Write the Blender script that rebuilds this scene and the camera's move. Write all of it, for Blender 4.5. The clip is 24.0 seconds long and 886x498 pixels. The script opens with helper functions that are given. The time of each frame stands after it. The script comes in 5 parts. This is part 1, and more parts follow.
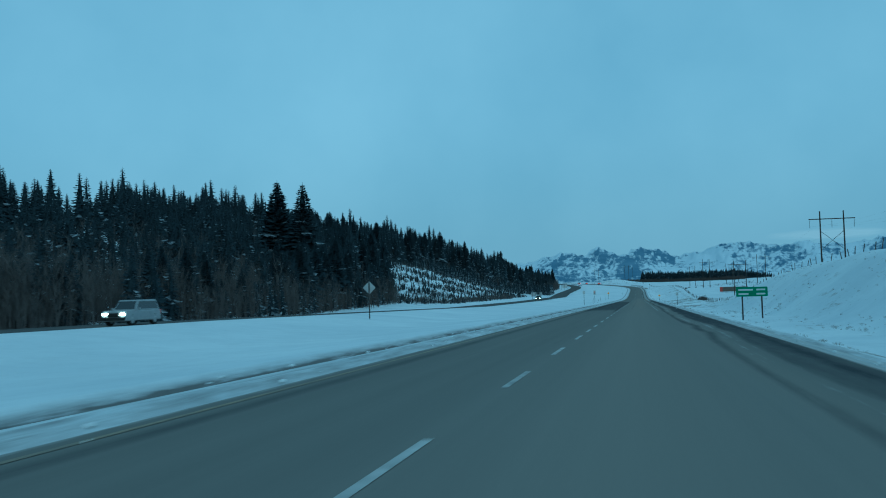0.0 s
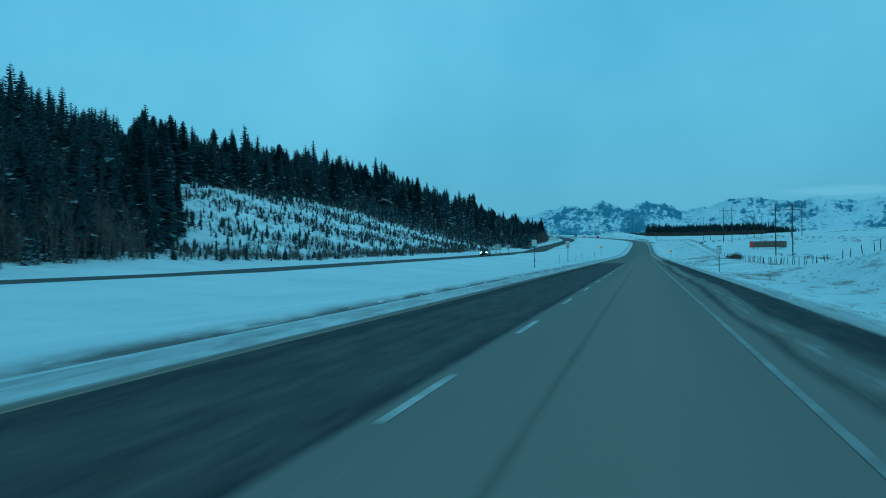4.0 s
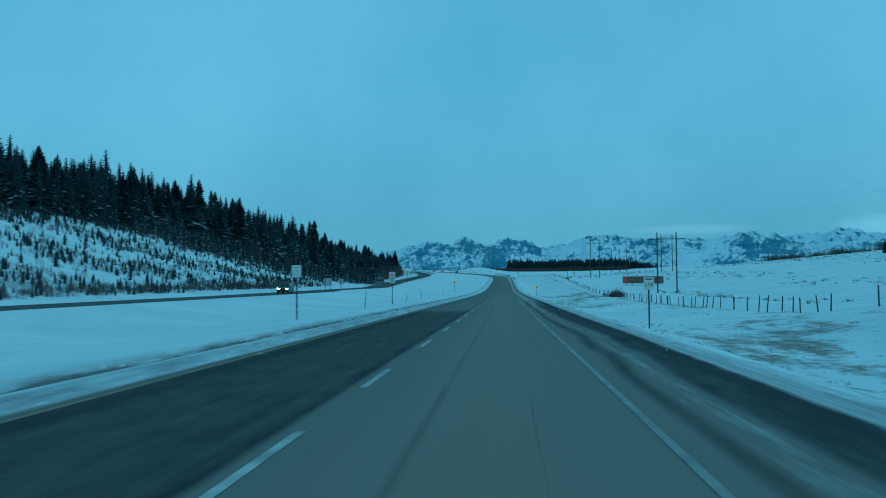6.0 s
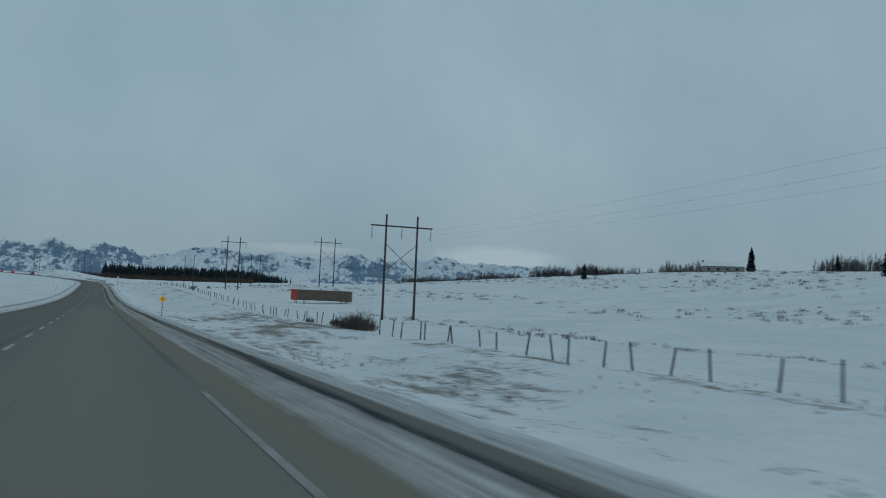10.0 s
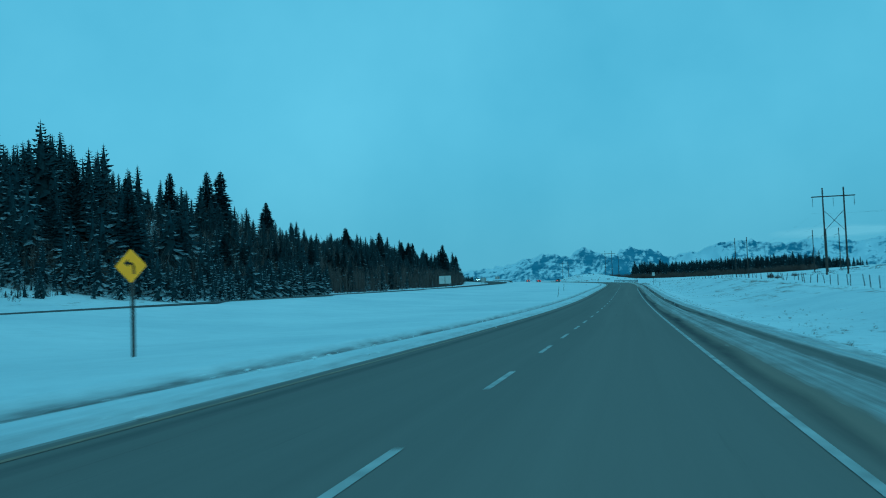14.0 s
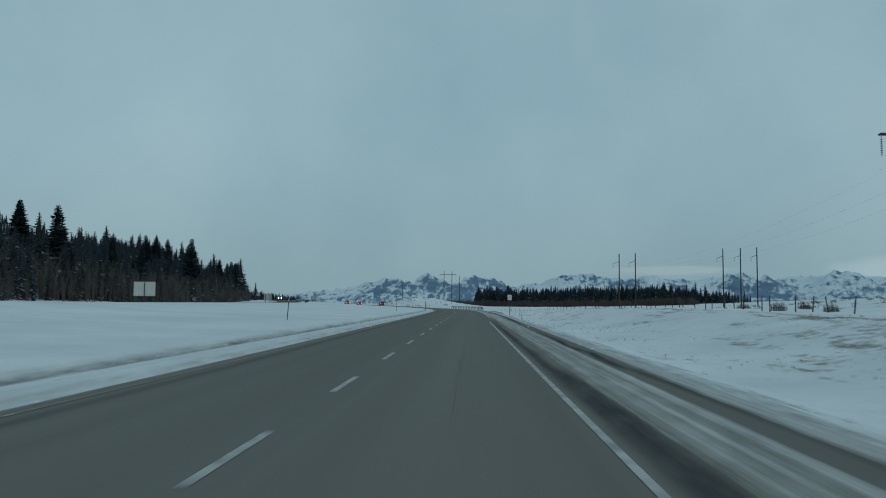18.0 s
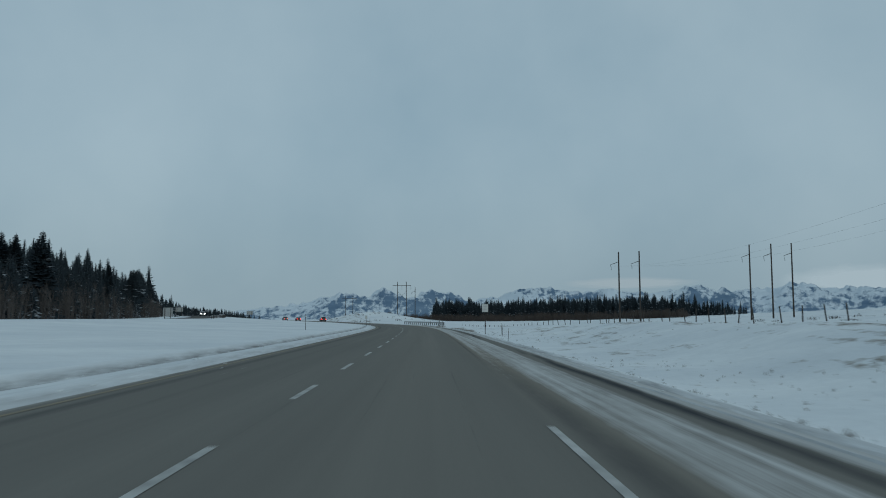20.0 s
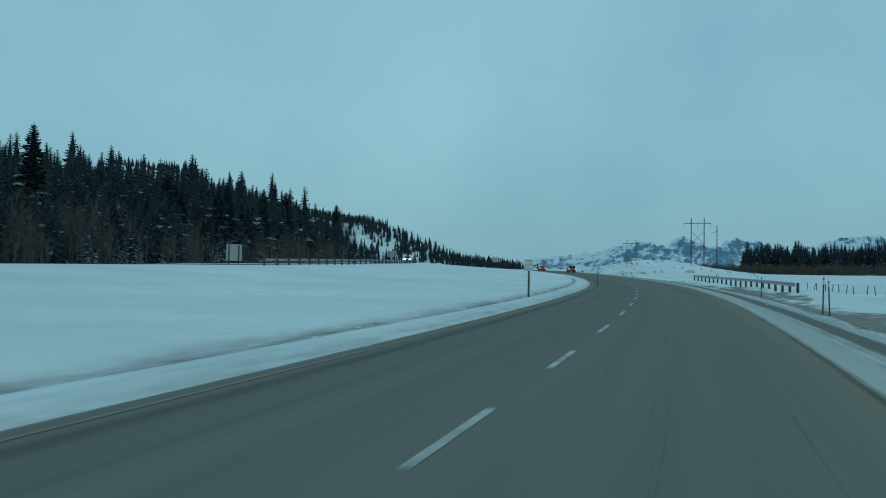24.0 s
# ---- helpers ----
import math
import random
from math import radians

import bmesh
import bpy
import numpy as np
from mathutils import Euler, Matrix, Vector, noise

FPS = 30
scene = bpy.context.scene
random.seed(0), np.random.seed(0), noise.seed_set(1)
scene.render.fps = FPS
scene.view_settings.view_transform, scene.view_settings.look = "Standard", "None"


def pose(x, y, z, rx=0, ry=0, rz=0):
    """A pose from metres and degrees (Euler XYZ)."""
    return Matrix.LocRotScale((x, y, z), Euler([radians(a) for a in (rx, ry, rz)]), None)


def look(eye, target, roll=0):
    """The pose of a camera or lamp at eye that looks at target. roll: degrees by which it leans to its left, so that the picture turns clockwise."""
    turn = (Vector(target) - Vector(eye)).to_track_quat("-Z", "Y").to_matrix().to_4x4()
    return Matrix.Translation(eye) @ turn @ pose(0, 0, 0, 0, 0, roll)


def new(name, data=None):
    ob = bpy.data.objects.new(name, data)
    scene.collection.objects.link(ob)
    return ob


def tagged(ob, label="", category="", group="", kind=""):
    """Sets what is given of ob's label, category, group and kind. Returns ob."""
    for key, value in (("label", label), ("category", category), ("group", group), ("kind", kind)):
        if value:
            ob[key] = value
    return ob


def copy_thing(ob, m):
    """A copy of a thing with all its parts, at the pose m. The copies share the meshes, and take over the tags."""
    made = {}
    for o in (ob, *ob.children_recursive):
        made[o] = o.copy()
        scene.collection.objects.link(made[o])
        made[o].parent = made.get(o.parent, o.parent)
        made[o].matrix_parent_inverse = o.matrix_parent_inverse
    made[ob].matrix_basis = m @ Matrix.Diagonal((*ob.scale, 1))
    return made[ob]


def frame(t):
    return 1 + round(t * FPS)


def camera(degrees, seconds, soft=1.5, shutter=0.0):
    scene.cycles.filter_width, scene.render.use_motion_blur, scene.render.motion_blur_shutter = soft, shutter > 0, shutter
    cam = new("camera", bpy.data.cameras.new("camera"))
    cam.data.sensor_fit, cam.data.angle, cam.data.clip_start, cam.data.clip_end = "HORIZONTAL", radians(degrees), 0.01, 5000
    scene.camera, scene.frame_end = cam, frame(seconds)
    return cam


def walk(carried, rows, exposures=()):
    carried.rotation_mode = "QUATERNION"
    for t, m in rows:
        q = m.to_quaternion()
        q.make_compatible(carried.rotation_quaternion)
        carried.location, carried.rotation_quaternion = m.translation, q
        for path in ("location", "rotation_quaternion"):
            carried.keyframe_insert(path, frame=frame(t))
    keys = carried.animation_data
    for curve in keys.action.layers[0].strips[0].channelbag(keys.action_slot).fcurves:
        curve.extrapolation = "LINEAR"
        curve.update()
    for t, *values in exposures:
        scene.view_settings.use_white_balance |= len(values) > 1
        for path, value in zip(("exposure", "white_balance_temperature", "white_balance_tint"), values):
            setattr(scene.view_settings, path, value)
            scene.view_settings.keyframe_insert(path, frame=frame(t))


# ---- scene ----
cam = camera(52.1, 24.0, soft=1.0, shutter=0.25)
PATH = [
    (0, (-0.070, -3.701, 1.390), (-0.4895, -1.7478, 1.4880), -1.59),
    (0.5, (-0.053, 11.357, 1.258), (-0.4585, 13.3121, 1.3670), -1.42),
    (1, (-0.078, 26.394, 1.130), (-0.5376, 28.3408, 1.1242), -0.85),
    (1.5, (-0.063, 41.465, 0.991), (-0.5928, 43.3918, 0.9029), -0.83),
    (3.5, (0.032, 101.836, 0.406), (-0.4880, 103.7670, 0.3693), -0.95),
    (4, (0.043, 116.907, 0.374), (-0.3894, 118.8591, 0.3674), -0.71),
    (4.5, (0.025, 131.970, 0.157), (-0.3626, 133.9324, 0.1735), -0.73),
    (5, (-0.051, 147.035, 0.047), (-0.3871, 149.0061, 0.0902), -0.47),
    (5.5, (-0.068, 162.100, -0.107), (-0.3288, 164.0819, -0.0492), -0.62),
    (6, (-0.009, 177.222, -0.109), (-0.1442, 179.2165, -0.0399), -0.53),
    (6.5, (0.085, 192.319, -0.238), (-0.0021, 194.3156, -0.1729), -0.14),
    (7, (0.120, 207.341, -0.593), (0.0763, 209.3392, -0.5300), 0.20),
    (7.5, (0.116, 222.421, -0.605), (0.2498, 224.4159, -0.5400), 0.52),
    (8, (0.128, 237.526, -0.762), (0.4480, 239.4987, -0.6839), 0.90),
    (8.5, (0.115, 252.633, -0.900), (0.6134, 254.5667, -0.7876), 1.53),
    (9, (0.104, 267.686, -1.042), (0.7177, 269.5841, -0.8972), 1.79),
    (9.5, (-0.054, 282.610, -1.184), (0.6650, 284.4724, -1.0562), 2.04),
    (10, (-0.086, 297.367, -1.279), (0.6199, 299.2345, -1.1583), 2.50),
    (10.5, (-0.087, 311.994, -1.424), (0.4554, 313.9155, -1.3118), 2.64),
    (11, (-0.072, 326.687, -1.571), (0.2978, 328.6510, -1.4871), 2.48),
    (11.5, (-0.061, 341.450, -1.653), (0.1845, 343.4332, -1.5710), 0.73),
    (13.5, (-0.020, 400.705, -2.027), (-0.2765, 402.6854, -1.9130), -1.51),
    (14, (-0.027, 415.512, -2.062), (-0.4253, 417.4690, -1.9499), -2.05),
    (14.5, (0.062, 430.321, -2.072), (-0.3600, 432.2728, -1.9554), -2.59),
    (15, (0.100, 445.136, -2.004), (-0.3007, 447.0918, -1.8813), -2.85),
    (15.5, (0.108, 459.940, -1.969), (-0.2704, 461.8991, -1.8366), -2.73),
    (16, (0.081, 474.904, -1.900), (-0.2646, 476.8686, -1.7543), -2.42),
    (16.5, (0.100, 490.150, -1.791), (-0.0843, 492.1356, -1.6444), -2.04),
    (17, (0.148, 505.396, -1.586), (0.0538, 507.3884, -1.4352), -1.31),
    (17.5, (0.125, 520.531, -1.395), (0.0490, 522.5233, -1.2383), -0.34),
    (18, (0.087, 535.638, -1.119), (0.0245, 537.6301, -0.9590), 0.41),
    (18.5, (0.087, 550.714, -0.840), (0.0337, 552.7057, -0.6664), 0.51),
    (20.5, (0.052, 610.963, 0.329), (0.0979, 612.9532, 0.5221), -0.28),
    (21, (0.069, 625.983, 0.700), (-0.0430, 627.9711, 0.8856), -0.14),
    (21.5, (-0.026, 641.057, 0.978), (-0.4652, 642.9968, 1.1841), -0.17),
    (22, (-0.150, 656.222, 1.266), (-0.6658, 658.1391, 1.5103), -0.28),
    (22.5, (-0.324, 671.342, 1.546), (-0.8992, 673.2526, 1.6794), 0.20),
    (23, (-0.507, 686.313, 1.858), (-1.1013, 688.2205, 1.9513), 0.23),
    (23.5, (-0.818, 701.183, 2.214), (-1.4245, 703.0873, 2.2906), 0.55),
    (24, (-1.165, 716.090, 2.555), (-1.7737, 717.9933, 2.6320), 0.92),
]
EXPOSURES = [
    (0, -0.12, 4050, -30), (0.5, -0.05, 3900, -30), (1.0, 0.17, 4100, -42), (1.5, 0.00, 4600, -25), (3.5, -0.07, 3620, -42), (4.0, -0.05, 3620, -42),
    (5.0, -0.20, 3500, -40), (6.0, -0.20, 3600, -40), (6.5, -0.15, 4200, -30), (7.0, -0.03, 5500, -3), (8.0, -0.12, 5750, -2), (9.0, -0.22, 5800, -2), (10.0, -0.23, 5800, -2), (11.5, -0.13, 5650, -3),
    (13.5, -0.05, 3500, -50), (14.0, -0.06, 3550, -46), (15.0, -0.27, 3850, -35), (15.5, -0.15, 4800, -20), (16.0, -0.17, 4700, -20), (17.0, -0.17, 5650, 0),
    (18.0, -0.17, 5700, -10), (20.5, -0.15, 5900, 0), (21.0, -0.20, 5000, -15), (22.0, -0.27, 4350, -25), (23.0, 0.10, 4700, -20), (24.0, 0.00, 4950, -25),
]
walk(cam, [(t, look(eye, target, roll)) for t, eye, target, roll in PATH], EXPOSURES)

# ---- world and light: a dim winter day under a closed cloud deck ----
SUN_AZ, SUN_EL = 150.0, 16.0
world = bpy.data.worlds.new("world")
scene.world = world
world.use_nodes = True
wn, wl = world.node_tree.nodes, world.node_tree.links
wn.clear()
sky = wn.new("ShaderNodeTexSky")
sky.sky_type, sky.sun_disc = "NISHITA", False
sky.sun_elevation, sky.sun_rotation = radians(SUN_EL), radians(SUN_AZ)
sky.air_density, sky.dust_density, sky.ozone_density = 1.0, 3.0, 1.0
deck = wn.new("ShaderNodeTexNoise")
deck.inputs["Scale"].default_value, deck.inputs["Detail"].default_value = 2.6, 5.0
deck.inputs["Roughness"].default_value = 0.55
ramp = wn.new("ShaderNodeValToRGB")
ramp.color_ramp.elements[0].position, ramp.color_ramp.elements[0].color = 0.30, (4.5, 5.6, 6.5, 1)
ramp.color_ramp.elements[1].position, ramp.color_ramp.elements[1].color = 0.72, (6.1, 7.0, 7.7, 1)
wl.new(deck.outputs["Fac"], ramp.inputs["Fac"])
cover = wn.new("ShaderNodeMix")
cover.data_type = "RGBA"
cover.inputs[0].default_value = 0.9
wl.new(sky.outputs["Color"], cover.inputs[6])
wl.new(ramp.outputs["Color"], cover.inputs[7])
bg = wn.new("ShaderNodeBackground")
bg.inputs["Strength"].default_value = 0.075
wo = wn.new("ShaderNodeOutputWorld")
where = wn.new("ShaderNodeTexCoord")
height = wn.new("ShaderNodeSeparateXYZ")
wl.new(where.outputs["Generated"], height.inputs["Vector"])
haze = wn.new("ShaderNodeMapRange")
haze.interpolation_type = "SMOOTHSTEP"
haze.inputs[1].default_value, haze.inputs[2].default_value, haze.inputs[3].default_value, haze.inputs[4].default_value = 0.0, 0.22, 0.86, 1.0
wl.new(height.outputs["Z"], haze.inputs[0])
thicker = wn.new("ShaderNodeVectorMath")
thicker.operation = "SCALE"
wl.new(cover.outputs[2], thicker.inputs[0])
wl.new(haze.outputs[0], thicker.inputs["Scale"])
wl.new(thicker.outputs[0], bg.inputs["Color"])
wl.new(bg.outputs["Background"], wo.inputs["Surface"])

sun = new("sun", bpy.data.lights.new("sun", "SUN"))
sun.data.energy, sun.data.angle, sun.data.color = 0.5, radians(25), (1.0, 0.95, 0.88)
sun.matrix_world = pose(0, 0, 300, 90 - SUN_EL, 0, 180 - SUN_AZ)


# ---- materials ----
def material(name, rough=0.8, metal=0.0, spec=0.3):
    m = bpy.data.materials.new(name)
    m.use_nodes = True
    b = m.node_tree.nodes["Principled BSDF"]
    b.inputs["Roughness"].default_value, b.inputs["Metallic"].default_value = rough, metal
    b.inputs["Specular IOR Level"].default_value = spec
    return m, m.node_tree.nodes, m.node_tree.links, b


def coords(n, l, scale=(1, 1, 1), kind="Object"):
    tc, mp = n.new("ShaderNodeTexCoord"), n.new("ShaderNodeMapping")
    mp.inputs["Scale"].default_value = scale
    l.new(tc.outputs[kind], mp.inputs["Vector"])
    return mp.outputs["Vector"]


def noise_tex(n, l, vec, scale, detail=4.0, rough=0.55):
    t = n.new("ShaderNodeTexNoise")
    t.inputs["Scale"].default_value, t.inputs["Detail"].default_value, t.inputs["Roughness"].default_value = scale, detail, rough
    if vec is not None:
        l.new(vec, t.inputs["Vector"])
    return t.outputs["Fac"]


def steps(n, l, fac, stops):
    r = n.new("ShaderNodeValToRGB")
    e = r.color_ramp.elements
    while len(e) < len(stops):
        e.new(0.5)
    for k, (p, c) in zip(e, stops):
        k.position, k.color = p, (*(c if isinstance(c, tuple) else (c, c, c)), 1)
    l.new(fac, r.inputs["Fac"])
    return r.outputs["Color"]


def mixed(n, l, fac, a, b):
    m = n.new("ShaderNodeMix")
    m.data_type = "RGBA"
    for sock, v in ((m.inputs[0], fac), (m.inputs[6], a), (m.inputs[7], b)):
        if isinstance(v, (int, float)):
            sock.default_value = v
        elif isinstance(v, tuple):
            sock.default_value = (*v, 1)
        else:
            l.new(v, sock)
    return m.outputs[2]


def maths(n, l, op, a, b=0.0, c=0.0):
    m = n.new("ShaderNodeMath")
    m.operation = op
    for k, v in enumerate((a, b, c)):
        if isinstance(v, (int, float)):
            m.inputs[k].default_value = v
        else:
            l.new(v, m.inputs[k])
    return m.outputs[0]


def bumped(n, l, b, height, strength=0.3, distance=0.05):
    u = n.new("ShaderNodeBump")
    u.inputs["Strength"].default_value, u.inputs["Distance"].default_value = strength, distance
    l.new(height, u.inputs["Height"])
    l.new(u.outputs["Normal"], b.inputs["Normal"])


def attr(n, name):
    a = n.new("ShaderNodeAttribute")
    a.attribute_name = name
    return a.outputs["Fac"]


def plain(name, c1, c2=None, rough=0.7, metal=0.0, scale=6.0, bump=0.15, spec=0.3):
    """A surface of two close shades, with grain."""
    m, n, l, b = material(name, rough, metal, spec)
    v = coords(n, l)
    f = noise_tex(n, l, v, scale, 5.0)
    c2 = c2 or tuple(x * 0.75 for x in c1)
    l.new(steps(n, l, f, [(0.35, c1), (0.68, c2)]), b.inputs["Base Color"])
    if bump:
        bumped(n, l, b, noise_tex(n, l, v, scale * 6, 3.0), bump, 0.01)
    return m


def snow_ground_material():
    """Snow with dry grass and dirt showing through where the attribute 'bare' is high."""
    m, n, l, b = material("snow_ground", 0.85, 0, 0.12)
    v = coords(n, l)
    big, small = noise_tex(n, l, v, 0.09, 5.0), noise_tex(n, l, v, 1.3, 6.0, 0.65)
    streak = noise_tex(n, l, coords(n, l, (0.55, 0.14, 0.3)), 1.0, 6.0, 0.6)
    white = steps(n, l, big, [(0.3, (0.64, 0.67, 0.70)), (0.7, (0.78, 0.80, 0.81))])
    mid = noise_tex(n, l, v, 0.45, 5.0, 0.62)
    white = mixed(n, l, steps(n, l, maths(n, l, "ADD", maths(n, l, "MULTIPLY", mid, 0.6), maths(n, l, "MULTIPLY", small, 0.4)), [(0.36, 0.24), (0.54, 0.0)]), white, (0.52, 0.545, 0.565))
    grass = steps(n, l, small, [(0.35, (0.085, 0.07, 0.05)), (0.6, (0.18, 0.15, 0.11)), (0.75, (0.27, 0.245, 0.20))])
    how = maths(n, l, "ADD", maths(n, l, "MULTIPLY", streak, 0.6), maths(n, l, "MULTIPLY", small, 0.4))
    edge = maths(n, l, "SUBTRACT", maths(n, l, "ADD", how, attr(n, "bare")), 0.66)
    fac = maths(n, l, "MULTIPLY", edge, 9.0)
    fac.node.use_clamp = True
    rake = noise_tex(n, l, coords(n, l, (3.2, 0.4, 0.3)), 1.0, 5.0, 0.68)
    # streaks of road dirt, and the rut's shade painted with the same dark colour
    grime_shade = maths(n, l, "MULTIPLY", attr(n, "grime_shade"), maths(n, l, "SUBTRACT", maths(n, l, "MULTIPLY", rake, 2.6), 0.55))
    grime_shade.node.use_clamp = True
    dirty_shaded = mixed(n, l, grime_shade, white, (0.15, 0.145, 0.14))
    l.new(mixed(n, l, maths(n, l, "MULTIPLY", fac, 0.84), dirty_shaded, grass), b.inputs["Base Color"])
    h = maths(n, l, "ADD", maths(n, l, "MULTIPLY", small, 0.6), streak)
    bumped(n, l, b, h, 0.7, 0.22)
    return m


def asphalt_material(name="asphalt"):
    """Worn winter asphalt. UV: metres across the road and along it."""
    m, n, l, b = material(name, 0.95, 0, 0.08)
    uv = coords(n, l, (1, 1, 1), "UV")
    long = noise_tex(n, l, coords(n, l, (1.1, 0.012, 1), "UV"), 1.0, 4.0, 0.6)
    mott = noise_tex(n, l, coords(n, l, (0.5, 0.06, 1), "UV"), 1.0, 5.0)
    thin = noise_tex(n, l, coords(n, l, (4.5, 0.035, 1), "UV"), 1.0, 5.0, 0.65)
    fine = noise_tex(n, l, uv, 22.0, 3.0, 0.7)
    base = steps(n, l, long, [(0.25, (0.145, 0.140, 0.128)), (0.55, (0.178, 0.172, 0.156)), (0.8, (0.215, 0.206, 0.184))])
    base = mixed(n, l, maths(n, l, "MULTIPLY", mott, 0.45), base, (0.225, 0.215, 0.19))
    base = mixed(n, l, attr(n, "salt"), base, (0.32, 0.31, 0.29))
    base = mixed(n, l, maths(n, l, "MULTIPLY", fine, 0.22), base, (0.02, 0.02, 0.02))
    base = mixed(n, l, attr(n, "tan"), base, (0.225, 0.195, 0.15))
    crack = steps(n, l, thin, [(0.25, 0.55), (0.36, 0.0)])
    base = mixed(n, l, crack, base, (0.05, 0.05, 0.05))
    blot = noise_tex(n, l, coords(n, l, (2.6, 0.42, 1), "UV"), 1.0, 6.0, 0.68)
    worn = maths(n, l, "ADD", 0.25, maths(n, l, "ADD", maths(n, l, "MULTIPLY", thin, 0.5), blot))
    seam = maths(n, l, "MULTIPLY", maths(n, l, "SUBTRACT", maths(n, l, "MULTIPLY", attr(n, "dark"), worn), 0.2), 1.25)
    seam.node.use_clamp = True
    base = mixed(n, l, seam, base, (0.042, 0.044, 0.049))
    drift = maths(n, l, "ADD", maths(n, l, "MULTIPLY", thin, 0.55), maths(n, l, "MULTIPLY", noise_tex(n, l, coords(n, l, (2.0, 0.36, 1), "UV"), 1.3, 6.0, 0.68), 0.45))
    packed = maths(n, l, "MULTIPLY", maths(n, l, "SUBTRACT", maths(n, l, "ADD", drift, attr(n, "snow")), 0.60), 3.0)
    packed.node.use_clamp = True
    base = mixed(n, l, packed, base, mixed(n, l, thin, (0.26, 0.25, 0.235), (0.62, 0.625, 0.62)))
    l.new(base, b.inputs["Base Color"])
    bumped(n, l, b, maths(n, l, "ADD", fine, maths(n, l, "MULTIPLY", packed, 2.0)), 0.25, 0.006)
    return m


def spruce_material():
    """Dark blue-green needles; the attribute 'frost' says where snow lies on a bough."""
    m, n, l, b = material("spruce_needles", 0.85, 0, 0.15)
    v = coords(n, l)
    f = noise_tex(n, l, v, 1.7, 4.0)
    green = steps(n, l, f, [(0.3, (0.013, 0.021, 0.029)), (0.7, (0.033, 0.048, 0.059))])
    info = n.new("ShaderNodeObjectInfo")
    green = mixed(n, l, maths(n, l, "MULTIPLY", info.outputs["Random"], 0.3), green, (0.030, 0.033, 0.032))
    lie = maths(n, l, "MULTIPLY", attr(n, "frost"), maths(n, l, "SUBTRACT", maths(n, l, "MULTIPLY", noise_tex(n, l, v, 2.3, 3.0), 3.4), 1.05))
    lie.node.use_clamp = True
    l.new(mixed(n, l, maths(n, l, "MULTIPLY", lie, 0.72), green, (0.56, 0.61, 0.66)), b.inputs["Base Color"])
    return m


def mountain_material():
    """Far rock, the blue of distant haze painted into its grey, with snow on the gentler ground, in the gullies and on
    the ledges of dipping strata.
    """
    m, n, l, b = material("hazed_rock_snow", 0.9, 0, 0.1)
    v = coords(n, l)
    geo = n.new("ShaderNodeNewGeometry")
    sep = n.new("ShaderNodeSeparateXYZ")
    l.new(geo.outputs["Normal"], sep.inputs["Vector"])
    tilt = coords(n, l, (0.010, 0.006, 0.045))
    tilt.node.inputs["Rotation"].default_value = (0, radians(-27), 0)
    band = noise_tex(n, l, tilt, 1.0, 6.0, 0.62)
    rag = noise_tex(n, l, coords(n, l, (1, 1, 0.4)), 0.055, 8.0, 0.66)
    big = noise_tex(n, l, v, 0.006, 3.0, 0.5)
    # the strong blue is aerial haze put into the rock colour
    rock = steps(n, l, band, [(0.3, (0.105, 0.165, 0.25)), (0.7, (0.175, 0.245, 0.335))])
    lee = maths(n, l, "ADD", sep.outputs["Z"], maths(n, l, "MULTIPLY", sep.outputs["X"], -0.55))
    detail = maths(n, l, "ADD", maths(n, l, "MULTIPLY", rag, 0.62), maths(n, l, "MULTIPLY", band, 0.38))
    cover = maths(n, l, "ADD", maths(n, l, "MULTIPLY", lee, 1.25), maths(n, l, "MULTIPLY", maths(n, l, "SUBTRACT", detail, 0.5), 3.2))
    cover = maths(n, l, "ADD", cover, maths(n, l, "MULTIPLY", maths(n, l, "SUBTRACT", big, 0.5), 1.4))
    fac = maths(n, l, "MULTIPLY", maths(n, l, "SUBTRACT", cover, 0.84), 2.6)
    fac.node.use_clamp = True
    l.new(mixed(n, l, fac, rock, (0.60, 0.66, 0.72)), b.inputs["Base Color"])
    return m


SNOW, ASPHALT, NEEDLES, HAZED_ROCKS = snow_ground_material(), asphalt_material(), spruce_material(), mountain_material()
BARK = plain("bark", (0.085, 0.07, 0.055), (0.05, 0.042, 0.035), 0.9)
TWIGS = plain("bare_twigs", (0.060, 0.055, 0.053), (0.095, 0.086, 0.080), 0.9, scale=1.5, bump=0)
WILLOW = plain("red_brown_willow", (0.065, 0.052, 0.046), (0.095, 0.078, 0.066), 0.9, scale=0.4, bump=0)
WHITE_LINE = plain("worn_white_paint", (0.50, 0.50, 0.48), (0.24, 0.24, 0.23), 0.7, scale=2.2)
GREY_LINE = plain("salt_greyed_white_paint", (0.31, 0.31, 0.295), (0.17, 0.17, 0.16), 0.7, scale=1.3)
YELLOW_LINE = plain("worn_yellow_paint", (0.235, 0.19, 0.12), (0.165, 0.145, 0.11), 0.7, scale=1.5)
POLE_WOOD = plain("weathered_pole_wood", (0.055, 0.047, 0.042), (0.035, 0.031, 0.028), 0.85, scale=2.0)
FENCE_WOOD = plain("grey_fence_wood", (0.065, 0.060, 0.056), (0.040, 0.037, 0.034), 0.9, scale=5.0)
STEEL = plain("galvanised_steel", (0.42, 0.43, 0.44), (0.30, 0.31, 0.32), 0.5, 0.6, scale=3.0)
SIGN_BACK = plain("dull_aluminium", (0.40, 0.41, 0.41), (0.32, 0.33, 0.33), 0.5, 0.4, scale=3.0)
SIGN_WHITE = plain("reflective_white", (0.52, 0.53, 0.52), (0.44, 0.45, 0.44), 0.5, scale=2.0, bump=0)
